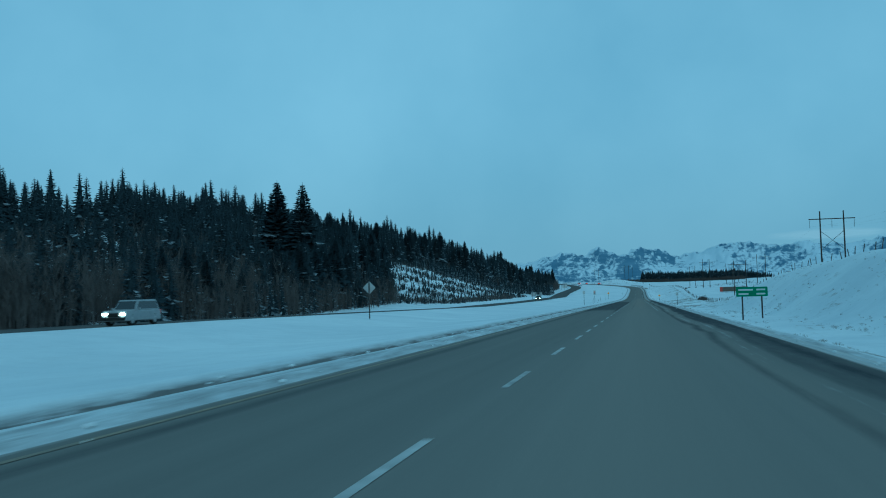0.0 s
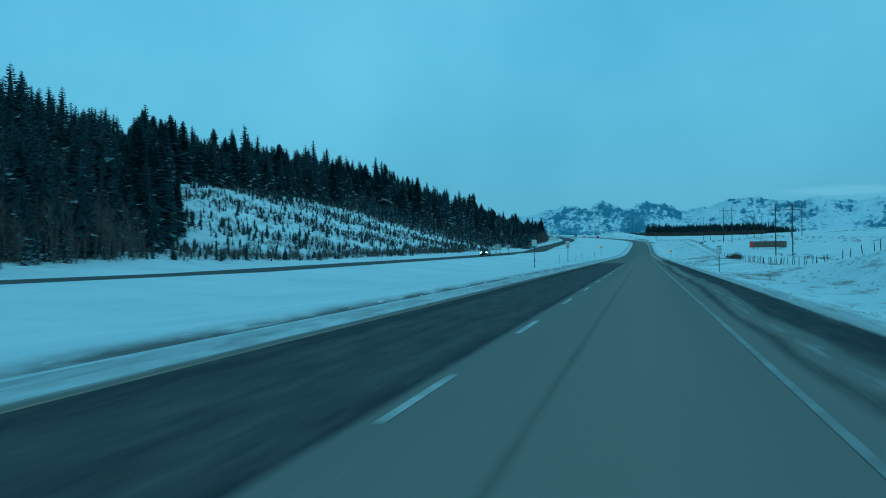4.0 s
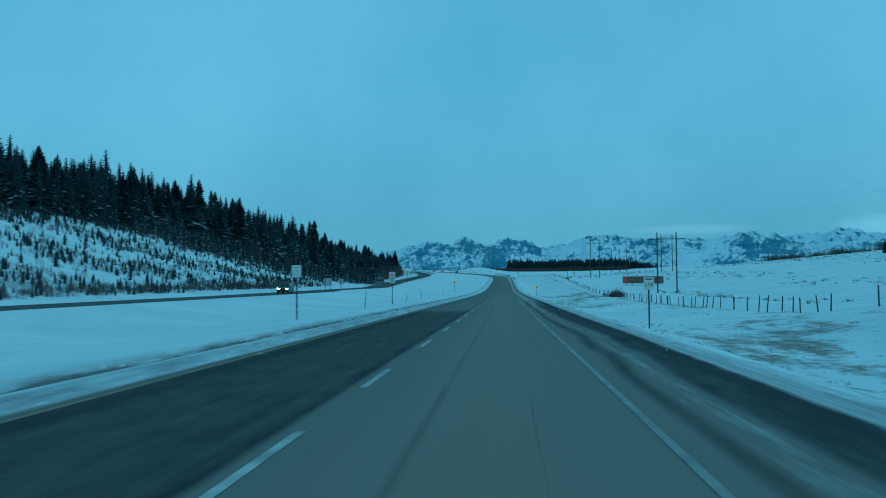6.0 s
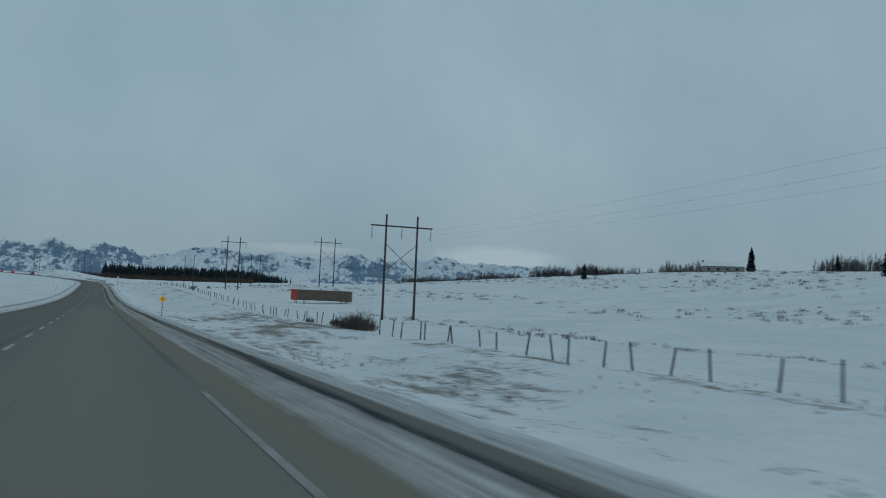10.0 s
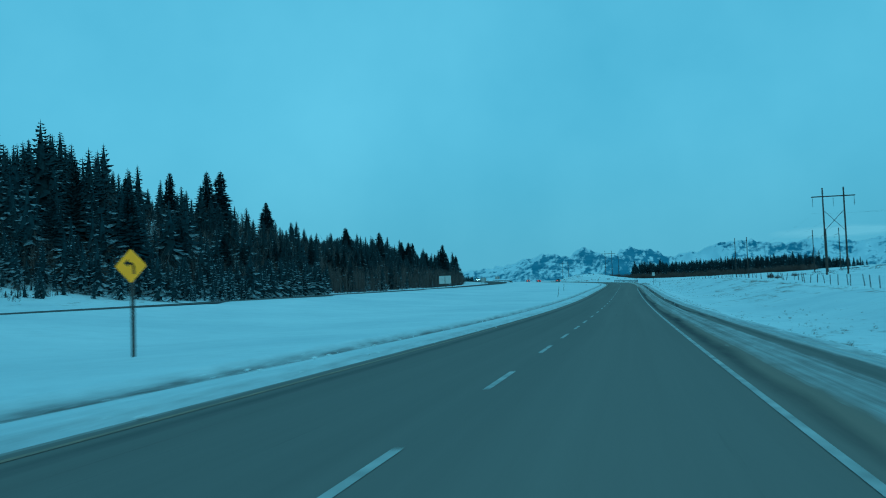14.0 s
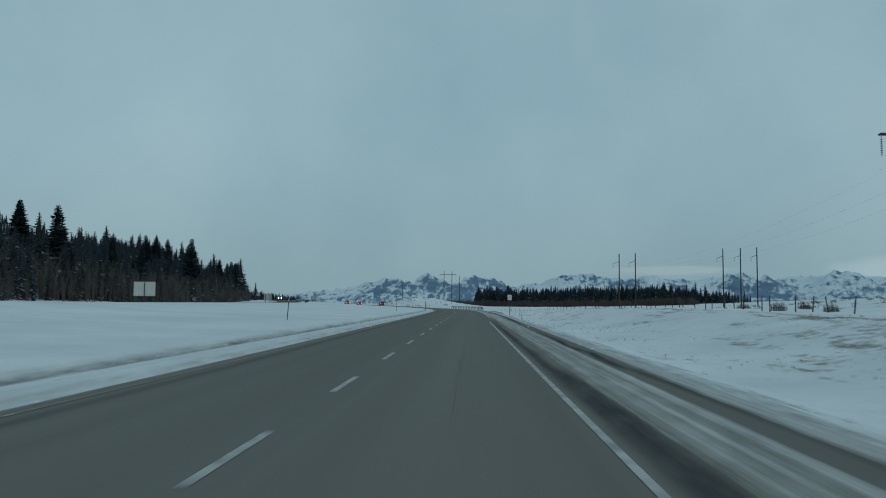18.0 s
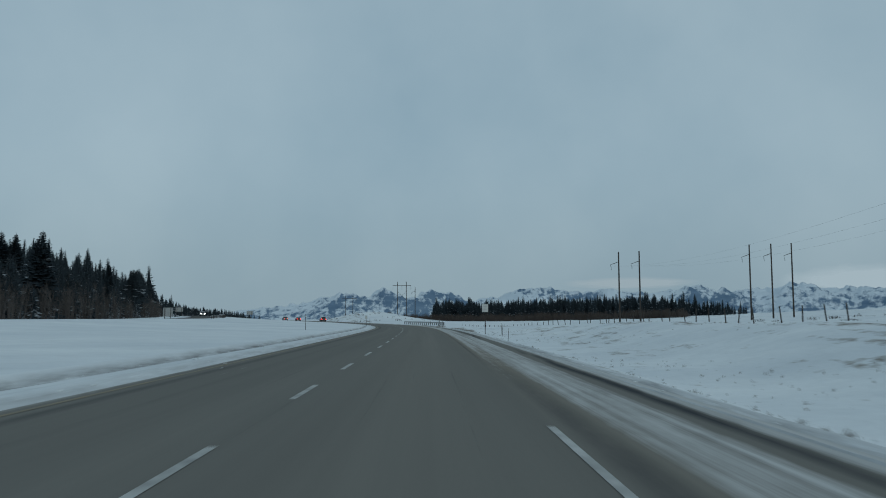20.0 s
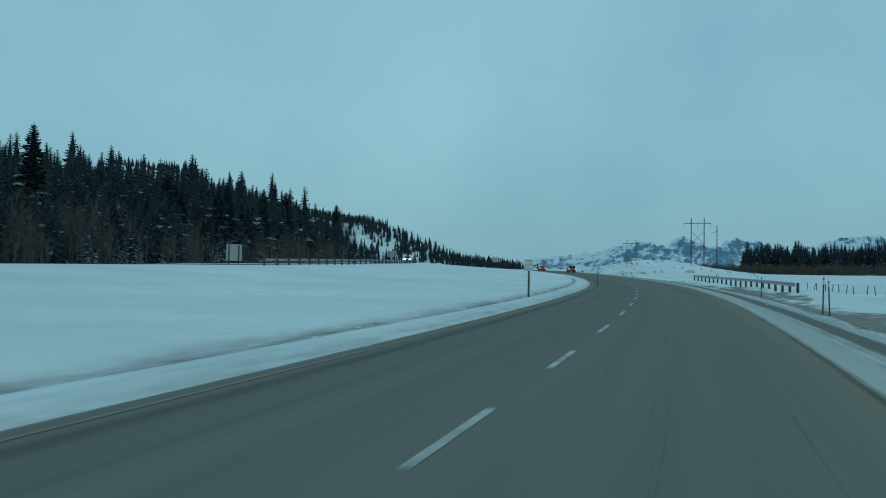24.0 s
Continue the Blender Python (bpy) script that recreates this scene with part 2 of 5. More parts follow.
SIGN_GREEN = plain("reflective_green", (0.005, 0.17, 0.075), (0.004, 0.14, 0.06), 0.45, scale=2.0, bump=0)
SIGN_YELLOW = plain("reflective_yellow", (1.0, 0.44, 0.003), (0.92, 0.40, 0.003), 0.45, scale=2.0, bump=0)
SIGN_BLACK = plain("sign_black", (0.02, 0.02, 0.02), None, 0.5, bump=0)
SIGN_RED = plain("sign_red", (0.45, 0.03, 0.02), None, 0.5, bump=0)
RUBBER = plain("tyre_rubber", (0.02, 0.02, 0.02), None, 0.85)
WIRE = plain("wire", (0.10, 0.10, 0.105), None, 0.5, 0.5, bump=0)
PORCELAIN = plain("insulator_glass", (0.20, 0.22, 0.22), None, 0.3, bump=0)


# ---- mesh helpers ----
def mesh_object(name, verts, faces, mat, parent=None, uv=None, attrs=(), smooth=False):
    me = bpy.data.meshes.new(name)
    me.from_pydata(np.asarray(verts, float).tolist(), [], [list(map(int, f)) for f in faces])
    if uv is not None:
        layer = me.uv_layers.new(name="UVMap")
        idx = np.empty(len(me.loops), dtype=np.int32)
        me.loops.foreach_get("vertex_index", idx)
        layer.data.foreach_set("uv", np.asarray(uv, np.float32)[idx].ravel())
    for key, values in attrs:
        a = me.attributes.new(key, "FLOAT", "POINT")
        a.data.foreach_set("value", np.asarray(values, np.float32))
    me.materials.append(mat)
    if smooth:
        me.polygons.foreach_set("use_smooth", [True] * len(me.polygons))
    ob = new(name, me)
    ob.parent = parent
    return ob


def part(name, bm, mat, parent=None, label="", smooth=False):
    me = bpy.data.meshes.new(name)
    if smooth:
        for f in bm.faces:
            f.smooth = True
    bm.to_mesh(me)
    bm.free()
    me.materials.append(mat)
    ob = new(name, me)
    ob.parent = parent
    return tagged(ob, label)


def share(name, ob, parent, m):
    """Another part on the same mesh."""
    o = new(name, ob.data)
    o.parent, o.matrix_basis = parent, m
    return o


def box(bm, cx, cy, cz, sx, sy, sz, bevel=0.0, m=None):
    r = bmesh.ops.create_cube(bm, size=1.0, matrix=(m or Matrix()) @ Matrix.Translation((cx, cy, cz)) @ Matrix.Diagonal((sx, sy, sz, 1)))
    if bevel:
        es = list({e for v in r["verts"] for e in v.link_edges})
        bmesh.ops.bevel(bm, geom=es, offset=bevel, segments=2, affect="EDGES", profile=0.5)
    return bm


def rod(bm, a, b, r1, r2=None, sides=8):
    a, b = Vector(a), Vector(b)
    m = Matrix.Translation((a + b) / 2) @ (b - a).to_track_quat("Z", "Y").to_matrix().to_4x4()
    bmesh.ops.create_cone(bm, cap_ends=True, segments=sides, radius1=r1, radius2=r1 if r2 is None else r2, depth=(b - a).length, matrix=m)
    return bm


def empty(name, m=None):
    ob = new(name)
    ob.matrix_basis = m or Matrix()
    return ob


# ---- the plan: the road's line, its grades and the land round it ----
ST = np.arange(-160, 1700, 2.0)
_grade = np.interp(ST, [-160, 300, 380, 460, 560, 660, 700, 820, 880, 960, 1100, 1250], [-0.009, -0.009, -0.0056, 0.0039, 0.021, 0.0199, 0.0185, 0.0195, 0.023, 0.0243, 0.018, 0.0])
_bend = np.interp(ST, [-160, 610, 680, 720, 760, 800, 840, 900, 1250, 1350], [0, 0, 0.00036, 0.00076, 0.0012, 0.0015, 0.00115, 0.0009, 0.00087, 0])
RH = np.cumsum(_bend) * 2.0
RX, RY, RZ = np.cumsum(-np.sin(RH)) * 2, np.cumsum(np.cos(RH)) * 2, np.cumsum(_grade) * 2
RX, RY, RZ = RX - np.interp(0, ST, RX), RY - np.interp(0, ST, RY), RZ - np.interp(0, ST, RZ)
EDGE, DASH_X, YELLOW_X = 1.54, -2.16, -5.75


def road_at(s, X):
    """World place of the road surface s metres along and X metres to the right of the camera's line."""
    h = np.interp(s, ST, RH)
    return np.stack([np.interp(s, ST, RX) + X * np.cos(h), np.interp(s, ST, RY) + X * np.sin(h), np.interp(s, ST, RZ)], -1)


def line_x(y):
    return np.interp(y, RY, RX)


def line_z(y):
    return np.interp(y, RY, RZ)


def opp_x(y):
    """Middle of the other carriageway, metres right of our line (negative: left)."""
    return np.interp(y, [-160, 60, 200, 300, 450, 550, 650, 760, 850, 1000, 1300], [-37, -36.5, -37, -37, -40, -45, -47.5, -48, -47, -48, -45])


def opp_z(y):
    return np.interp(y, [-160, 0, 60, 190, 300, 460, 500, 635, 800, 1000, 1300], [1.2, 0.15, -0.25, -1.75, -2.0, -2.1, -1.5, 0.75, 4.2, 9.6, 12.5])


def smooth01(t):
    t = np.clip(t, 0, 1)
    return t * t * (3 - 2 * t)


KY = [-160, 40, 100, 160, 210, 250, 300, 440, 520, 620, 700, 760, 800, 900, 1100, 1300]
R24 = [3.6, 5, 5.6, 4.8, 1.8, -0.7, -1.2, -0.9, 0.3, 0.9, 0.9, 0, -1.4, -2.2, -1.5, 0]
R48 = [5, 5.6, 6.2, 6.4, 5.9, 2.0, -1.35, -0.8, 0.5, 1.15, 0.6, -0.3, -1.0, -1.6, 0, 2]
R90 = [7, 7, 8, 8, 7, 4, 0.6, 2.0, 3.4, 4.6, 4.0, 2.6, 1.3, -0.6, -1, 0]
R250 = [14, 15, 16, 17, 17.5, 18, 18.5, 18.5, 19, 18.5, 16.2, 14.2, 12.5, 7, 1, 0]
R500 = [18, 20, 21, 22, 23, 23, 24, 24, 24, 23, 21, 18, 16, 10, 4, 3]
HILL = ([-160, 0, 100, 300, 540, 600, 700, 780, 900, 980, 1100, 1300, 1500], [13, 15, 20, 25, 25, 21, 12, 11, 13, 16, 20, 26, 30])


def ground_z(x, y):
    """Height of the land at plan places x, y (arrays)."""
    x, y = np.broadcast_arrays(np.asarray(x, float), np.asarray(y, float))
    X, base = x - line_x(y), line_z(y)
    at = lambda row: np.interp(y, KY, row)  # noqa: E731
    rel = np.zeros_like(X)
    knots = [4.15, 5.8, 9.5, 14.0, 24.0, 48.0, 90.0, 250.0, 500.0, 900.0]
    ditch = np.minimum(at(R24), 0.6) * 0.3
    vals = [0 * y - 0.06, 0 * y - 0.35, ditch - 1.5, ditch * 1.4 - 1.45, at(R24), at(R48), at(R90), at(R250), at(R500), at(R500) + 2]
    level = 1 - 0.9 * smooth01((y - 690) / 60) * (1 - smooth01((y - 900) / 60))
    vals[2], vals[3] = vals[2] * level, vals[3] * level
    for k in range(len(knots) - 1):
        t = (X - knots[k]) / (knots[k + 1] - knots[k])
        inside = (t >= 0) & (t < 1)
        u = smooth01(t) * 0.5 + t * 0.5
        rel = np.where(inside, vals[k] * (1 - u) + vals[k + 1] * u, rel)
    rel = np.where(X >= knots[-1], vals[-1], rel)
    z = base + rel
    # median, other carriageway and the wooded hill beyond it
    ox, oz = opp_x(y), opp_z(y)
    near, far = ox + 4.3, ox - 4.3
    t = np.clip((-6.0 - X) / (-6.0 - near), 0, 1)
    med = (base - 0.02) * (1 - t) + (oz + 0.06) * t - 0.75 * np.sin(np.pi * t) ** 2 * np.interp(y, [0, 300, 480, 700], [1, 1.2, 0.7, 0.15])
    z = np.where((X < -6.0) & (X >= near), med, z)
    z = np.where((X < near) & (X >= far), oz - 0.12, z)
    e = far - X
    top = np.interp(y, HILL[0], HILL[1])
    wide = np.interp(y, [500, 600, 1000, 1100], [95, 62, 62, 95])
    rise = top * smooth01((e - np.interp(y, [680, 740, 960, 1000], [5, 12, 12, 5])) / wide) + 0.10 * np.clip(e - 90, 0, 250)
    rise = rise * np.where(y > 1000, smooth01((e - (y - 1000) * 0.12) / 60), 1.0)
    z = np.where(X < far, oz - 0.12 - 0.5 * np.sin(np.pi * np.clip(e / 7.0, 0, 1)) + rise, z)
    # a low mound inside the far bend
    z = z + 5.0 * np.exp(-(((x + 28) / 22) ** 2 + ((y - 1015) / 40) ** 2)) * smooth01((X - 9) / 8)
    # a wooded hill closing the view past the far bend
    z = z + np.interp(x, [-620, -480, -362, -320, -275, -230, -150], [70, 66, 52, 36, 16, 10, 0]) * smooth01((y - 1390) / 130) * (1 - smooth01((y - 1750) / 250))
    return z


def rumple(x, y):
    """Small unevenness of the snow, kept off the carriageways."""
    X = x - line_x(y)
    n1 = np.sin(x * 0.21 + 1.7 * np.sin(y * 0.083)) * np.sin(y * 0.17 + 1.3 * np.sin(x * 0.11))
    n2 = np.sin(x * 0.9 + 2.1 * np.sin(y * 0.31)) * np.sin(y * 0.55 + 1.9 * np.sin(x * 0.43))
    keep = smooth01((X - 4.5) / 5) + smooth01((-8.5 - X) / 6) * 0.4
    keep = keep * np.where(np.abs(X - opp_x(y)) < 6, 0.0, 1.0)
    return (0.16 * n1 + 0.07 * n2) * keep


def build_ground():
    xs = np.unique(np.round(np.concatenate([
        np.arange(-12, 16.1, 0.7), np.arange(-9.8, -6.2, 0.2), np.arange(3.9, 6.6, 0.2), np.arange(-70, -11, 2.0), np.arange(16, 62, 2.0), np.arange(-200, -70, 6.5),
        np.arange(62, 320, 8.0), np.array([-4600, -3200, -2200, -1500, -1000, -700, -580, -500, -440, -380, -340, -300, -270, -245, -220]),
        np.array([350, 400, 470, 560, 680, 850, 1100, 1500, 2200, 3200, 4600])]), 2))
    ys = np.unique(np.concatenate([np.arange(-150, 900, 3.0), np.arange(900, 1400, 8.0), np.array([-4500, -3000, -1800, -1000, -600, -400, -280, -200, 1420, 1460, 1500, 1560, 1620, 1700, 1800, 1950, 2100, 2600, 3200, 4000, 4900])]))
    Xg, Yg = np.meshgrid(xs, ys)
    xw = Xg + line_x(Yg)
    z = ground_z(xw, Yg) + rumple(xw, Yg)
    z = np.where((Xg > -6.0) & (Xg < 4.05), line_z(Yg) - 0.25, z)
    rng = np.random.default_rng(5)
    rough = rng.random(Xg.shape)
    # ploughed ridges along both edges of the road
    z += np.where(Yg > 900, 0, 1) * (0.09 * np.exp(-((Xg + 6.7) / 0.4) ** 2) * (0.7 + 0.6 * rough) - 0.08 * np.exp(-((Xg + 7.95) / 0.24) ** 2) + 0.14 * np.exp(-((Xg + 8.45) / 0.3) ** 2) + 0.11 * np.exp(-((Xg - 4.9) / 0.6) ** 2) * (0.6 + 0.8 * rough))
    fade = np.clip((np.hypot(xw, Yg - 360) - 1400) / 1500, 0, 1)
    z = z * (1 - fade) + 4.0 * fade
    nx, ny = len(xs), len(ys)
    verts = np.stack([xw, Yg, z], -1).reshape(-1, 3)
    i = (np.arange(ny - 1)[:, None] * nx + np.arange(nx - 1)).ravel()
    faces = np.stack([i, i + 1, i + nx + 1, i + nx], 1)
    patch = 0.5 + 0.5 * np.sin(xw * 0.13 + 2.0 * np.sin(Yg * 0.045)) * np.sin(Yg * 0.085 + 1.6 * np.sin(xw * 0.2))
    bare = (0.09 + 0.21 * patch) * smooth01((Xg - 6.5) / 3) * smooth01((27 - Xg) / 6) * np.interp(Yg, [20, 150, 225, 245, 262, 300, 340, 440, 500], [0.2, 0.45, 1, 0.8, 0.25, 0.45, 1, 0.9, 0.45])
    bare += 0.14 * np.exp(-((Xg - 24.3) / 1.1) ** 2) * smooth01((Yg - 230) / 20) + 0.10 * patch * smooth01((Xg - 60) / 40) * smooth01((330 - Xg) / 60) + np.where(Xg < opp_x(Yg) - 14, 0.10, 0)
    bare += 0.05 * patch * smooth01((Yg - 480) / 60) * np.exp(-((Xg - 17) / 9) ** 2) + 0.17 * np.exp(-((Xg - 5.9) / 0.8) ** 2)
    bare += 0.05 * patch * smooth01((110 - Yg) / 60) * np.exp(-((Xg - 20) / 9) ** 2)
    bare += (0.12 + 0.12 * patch) * smooth01((Xg - 4.2) / 0.8) * smooth01((9.5 - Xg) / 2) * smooth01((Yg - 670) / 40)
    bare -= 0.3 * smooth01((-6.8 - Xg) / 1.5) * smooth01((Xg - opp_x(Yg) + 12) / 3)
    # dirt by the road edges; the strip at -7.95 is shade painted into the rut
    grime_shade = 0.7 * np.exp(-((Xg - 4.4) / 0.5) ** 2) + 0.6 * np.exp(-((Xg + 6.15) / 0.35) ** 2) + 1.3 * np.exp(-((Xg + 7.95) / 0.26) ** 2) * np.interp(Yg, [0, 250, 500], [1.1, 1.0, 0.7]) + 0.6 * np.exp(-((Xg + 6.9) / 0.55) ** 2) * np.interp(Yg, [250, 420], [1, 0.25])
    ob = mesh_object("ground", verts, faces, SNOW, attrs=[("bare", bare.ravel()), ("grime_shade", grime_shade.ravel())], smooth=True)
    return tagged(ob, "snow-covered roadside land with dry grass showing through", "ground", kind="structure")


def strip(name, xs, s0, s1, ds, mat, dz, place, attrs=()):
    ss = np.arange(s0, s1 + 0.01, ds)
    Xg, Sg = np.meshgrid(np.asarray(xs, float), ss)
    p = place(Sg, Xg)
    p[..., 2] += dz
    nx = len(xs)
    i = (np.arange(len(ss) - 1)[:, None] * nx + np.arange(nx - 1)).ravel()
    faces = np.stack([i, i + 1, i + nx + 1, i + nx], 1)
    return mesh_object(name, p.reshape(-1, 3), faces, mat, uv=np.stack([Xg, Sg], -1).reshape(-1, 2), attrs=[(k, np.asarray(f(Xg, Sg)).ravel()) for k, f in attrs], smooth=True)


def opp_at(s, X):
    y = s
    return np.stack([line_x(y) + opp_x(y) + X, y, opp_z(y)], -1)


def flare(s):
    """How far the right edge of the lane moves out before the bend."""
    return np.interp(s, [590, 640, 700, 728, 762, 820], [0, 0.28, 0.32, 0.66, 1.0, 1.2])


def build_roads():
    xs = np.concatenate([[-6.1, -5.95], np.arange(-5.8, 1.4, 0.14), np.arange(1.5, 4.25, 0.1), [4.3]])
    stray = lambda X, s: X + smooth01((X - 1.7) / 0.5) * (0.15 * np.sin(s * 0.11 + 1.3 * np.sin(s * 0.037)) + 0.09 * np.sin(s * 0.41 + 2 * np.sin(s * 0.19)))  # noqa: E731
    late = lambda s: smooth01((s - 380) / 80)  # noqa: E731
    bell = lambda X, c, w: np.exp(-(((X - c) / w) ** 2))  # noqa: E731
    salt = lambda X, s: 0.14 * bell(X, 2.0, 0.4) + (0.10 + 0.26 * (1 - late(s))) * bell(X, -0.2, 1.7)  # noqa: E731
    dull = lambda s: np.interp(s, [85, 100, 233, 241], [0.15, 1.0, 1.0, 0.05])  # noqa: E731

    def dark(X, s):
        """Where the surface is dark: the resealed lane, tyre tracks, sealed joints and the wet shoulder."""
        Xe = X - flare(s)
        X = stray(X, s)
        lane = 0.80 * smooth01((-2.28 - X) / 0.12) * smooth01((X + 5.95) / 0.3) * dull(s)
        seams = 0.9 * bell(X, -2.42, 0.10) * np.interp(s, [70, 95, 120, 300, 400], [0.1, 1, 0.8, 0.7, 0.12]) + 0.45 * bell(X, -0.9, 0.09) * np.interp(s, [70, 110, 250, 380], [0.1, 1, 0.9, 0.06]) + 0.30 * bell(X, -4.35, 0.12) * late(s) + 0.5 * bell(X, -5.35, 0.2)
        early = (1 - late(s)) * (0.8 * bell(X, 2.1, 0.2) + 0.9 * smooth01((X - 2.7) / 0.3) * smooth01((4.15 - X) / 0.2)) * np.interp(s, [0, 40, 260, 300], [0.6, 1, 1, 0.15])
        after = late(s) * 0.9 * bell(X, 1.88, 0.22) * np.interp(s, [590, 640], [1, 0.0]) + 0.75 * bell(Xe, 1.46, 0.07) * np.interp(s, [610, 640], [0, 1])
        early = early + 0.9 * bell(X, 1.55, 0.06) * np.interp(s, [306, 318, 392, 404], [0, 1, 1, 0])
        track = 0.95 * bell(X, 3.6, 0.15) * (0.75 + 0.45 * np.sin(s * 0.083 + 2.2 * np.sin(s * 0.021))) + 0.5 * bell(X, 3.05, 0.07) * late(s)
        return np.minimum(lane + seams + early + after + track * np.interp(s, [230, 300, 660, 700], [0.3, 1, 1, 0.35]), 1.0)

    snow = lambda X, s: (0.42 * bell(X - flare(s), 1.82, 0.22) * np.interp(s, [610, 640], [0, 1]) + 0.16 * bell(stray(X, s), 2.5, 0.2) * np.interp(s, [0, 60, 250, 300], [0.7, 1, 1, 0]) + 0.32 * smooth01((X - 2.1) / 0.4) * smooth01((3.45 - X) / 0.15) * np.interp(s, [230, 300, 560, 620], [0.1, 1, 1, 1.25])  # noqa: E731
                         + 0.6 * smooth01((X - 3.75) / 0.35) + 0.34 * smooth01((-5.9 - X) / 0.15) - 0.04)
    tan = lambda X, s: 0.75 * bell(X, 2.1, 0.42) * np.interp(s, [200, 290, 420, 480, 600, 640], [0.2, 1, 1, 0.3, 0.3, 1]) + 0.5 * bell(X, -0.2, 1.5) * np.interp(s, [60, 160, 360, 430], [0.5, 1, 1, 0.2])  # noqa: E731
    road = strip("road", xs, -150, 1400, 2.5, ASPHALT, 0.0, road_at, [("salt", salt), ("dark", dark), ("snow", snow), ("tan", tan)])
    tagged(road, "two-lane grey asphalt carriageway, wet-stained and salted", "road", kind="structure")
    zero = lambda X, s: 0.15 * np.exp(-(X / 2.5) ** 2)  # noqa: E731
    dk = lambda X, s: 0.7 + 0 * X  # noqa: E731
    sn = lambda X, s: 0.3 * smooth01((np.abs(X) - 3.7) / 0.4) - 0.2  # noqa: E731
    other = strip("road_opposite", np.arange(-4.2, 4.21, 0.42), -150, 1400, 5, ASPHALT, 0.0, opp_at, [("salt", zero), ("dark", dk), ("snow", sn), ("tan", zero)])
    tagged(other, "opposite carriageway of dark asphalt beyond the snowy median", "road", kind="structure")
    none = [("salt", lambda X, s: 0 * X)]
    for nm, mid, w, mt, s0, s1 in (("edge_line_white", EDGE, 0.10, GREY_LINE, 82, 314), ("edge_line_white", EDGE, 0.10, WHITE_LINE, 402, 610), ("edge_line_yellow", YELLOW_X, 0.10, YELLOW_LINE, -150, 1300)):
        o = strip(nm, [mid - w / 2, mid + w / 2], s0, s1, 5, mt, 0.006, road_at, none)
        o.parent = road
    # middles of the lane marks, number by number, with the painters' uneven spacing
    number = [0, 1, 2, 4, 5, 14, 15, 18, 19, 22, 23, 25, 26, 28, 29, 30, 34, 35, 40, 41, 42, 51, 52, 55, 56, 58, 59, 61, 62, 63, 65, 66, 76, 77, 78, 80, 81, 83, 84, 88, 89]
    mid = [11.8, 19.9, 27.9, 40.3, 48.1, 125.8, 134.4, 162.1, 170.3, 192.4, 201.9, 219.1, 226.9, 247.2, 255.4, 263.2, 292.5, 300.7, 338.8, 346.8, 355.1, 430.4, 438.6, 459.3, 467.6, 486.5, 494.8, 515.4, 523.6, 531.4, 544.3, 552.0, 638.4, 646.9, 655.1, 673.0, 680.9, 694.9, 702.4, 731.5, 739.8]
    last = number[-1]
    for k in range(-16, 140):
        c = mid[0] + 8.3 * k if k < 0 else mid[-1] + 8.4 * (k - last) if k > last else float(np.interp(k, number, mid))
        o = strip("lane_mark", [DASH_X - 0.055, DASH_X + 0.055], c - 1.55, c + 1.55, 1.55, WHITE_LINE, 0.006, road_at)
        o.parent = road
    return road


build_ground()
ROAD = build_roads()


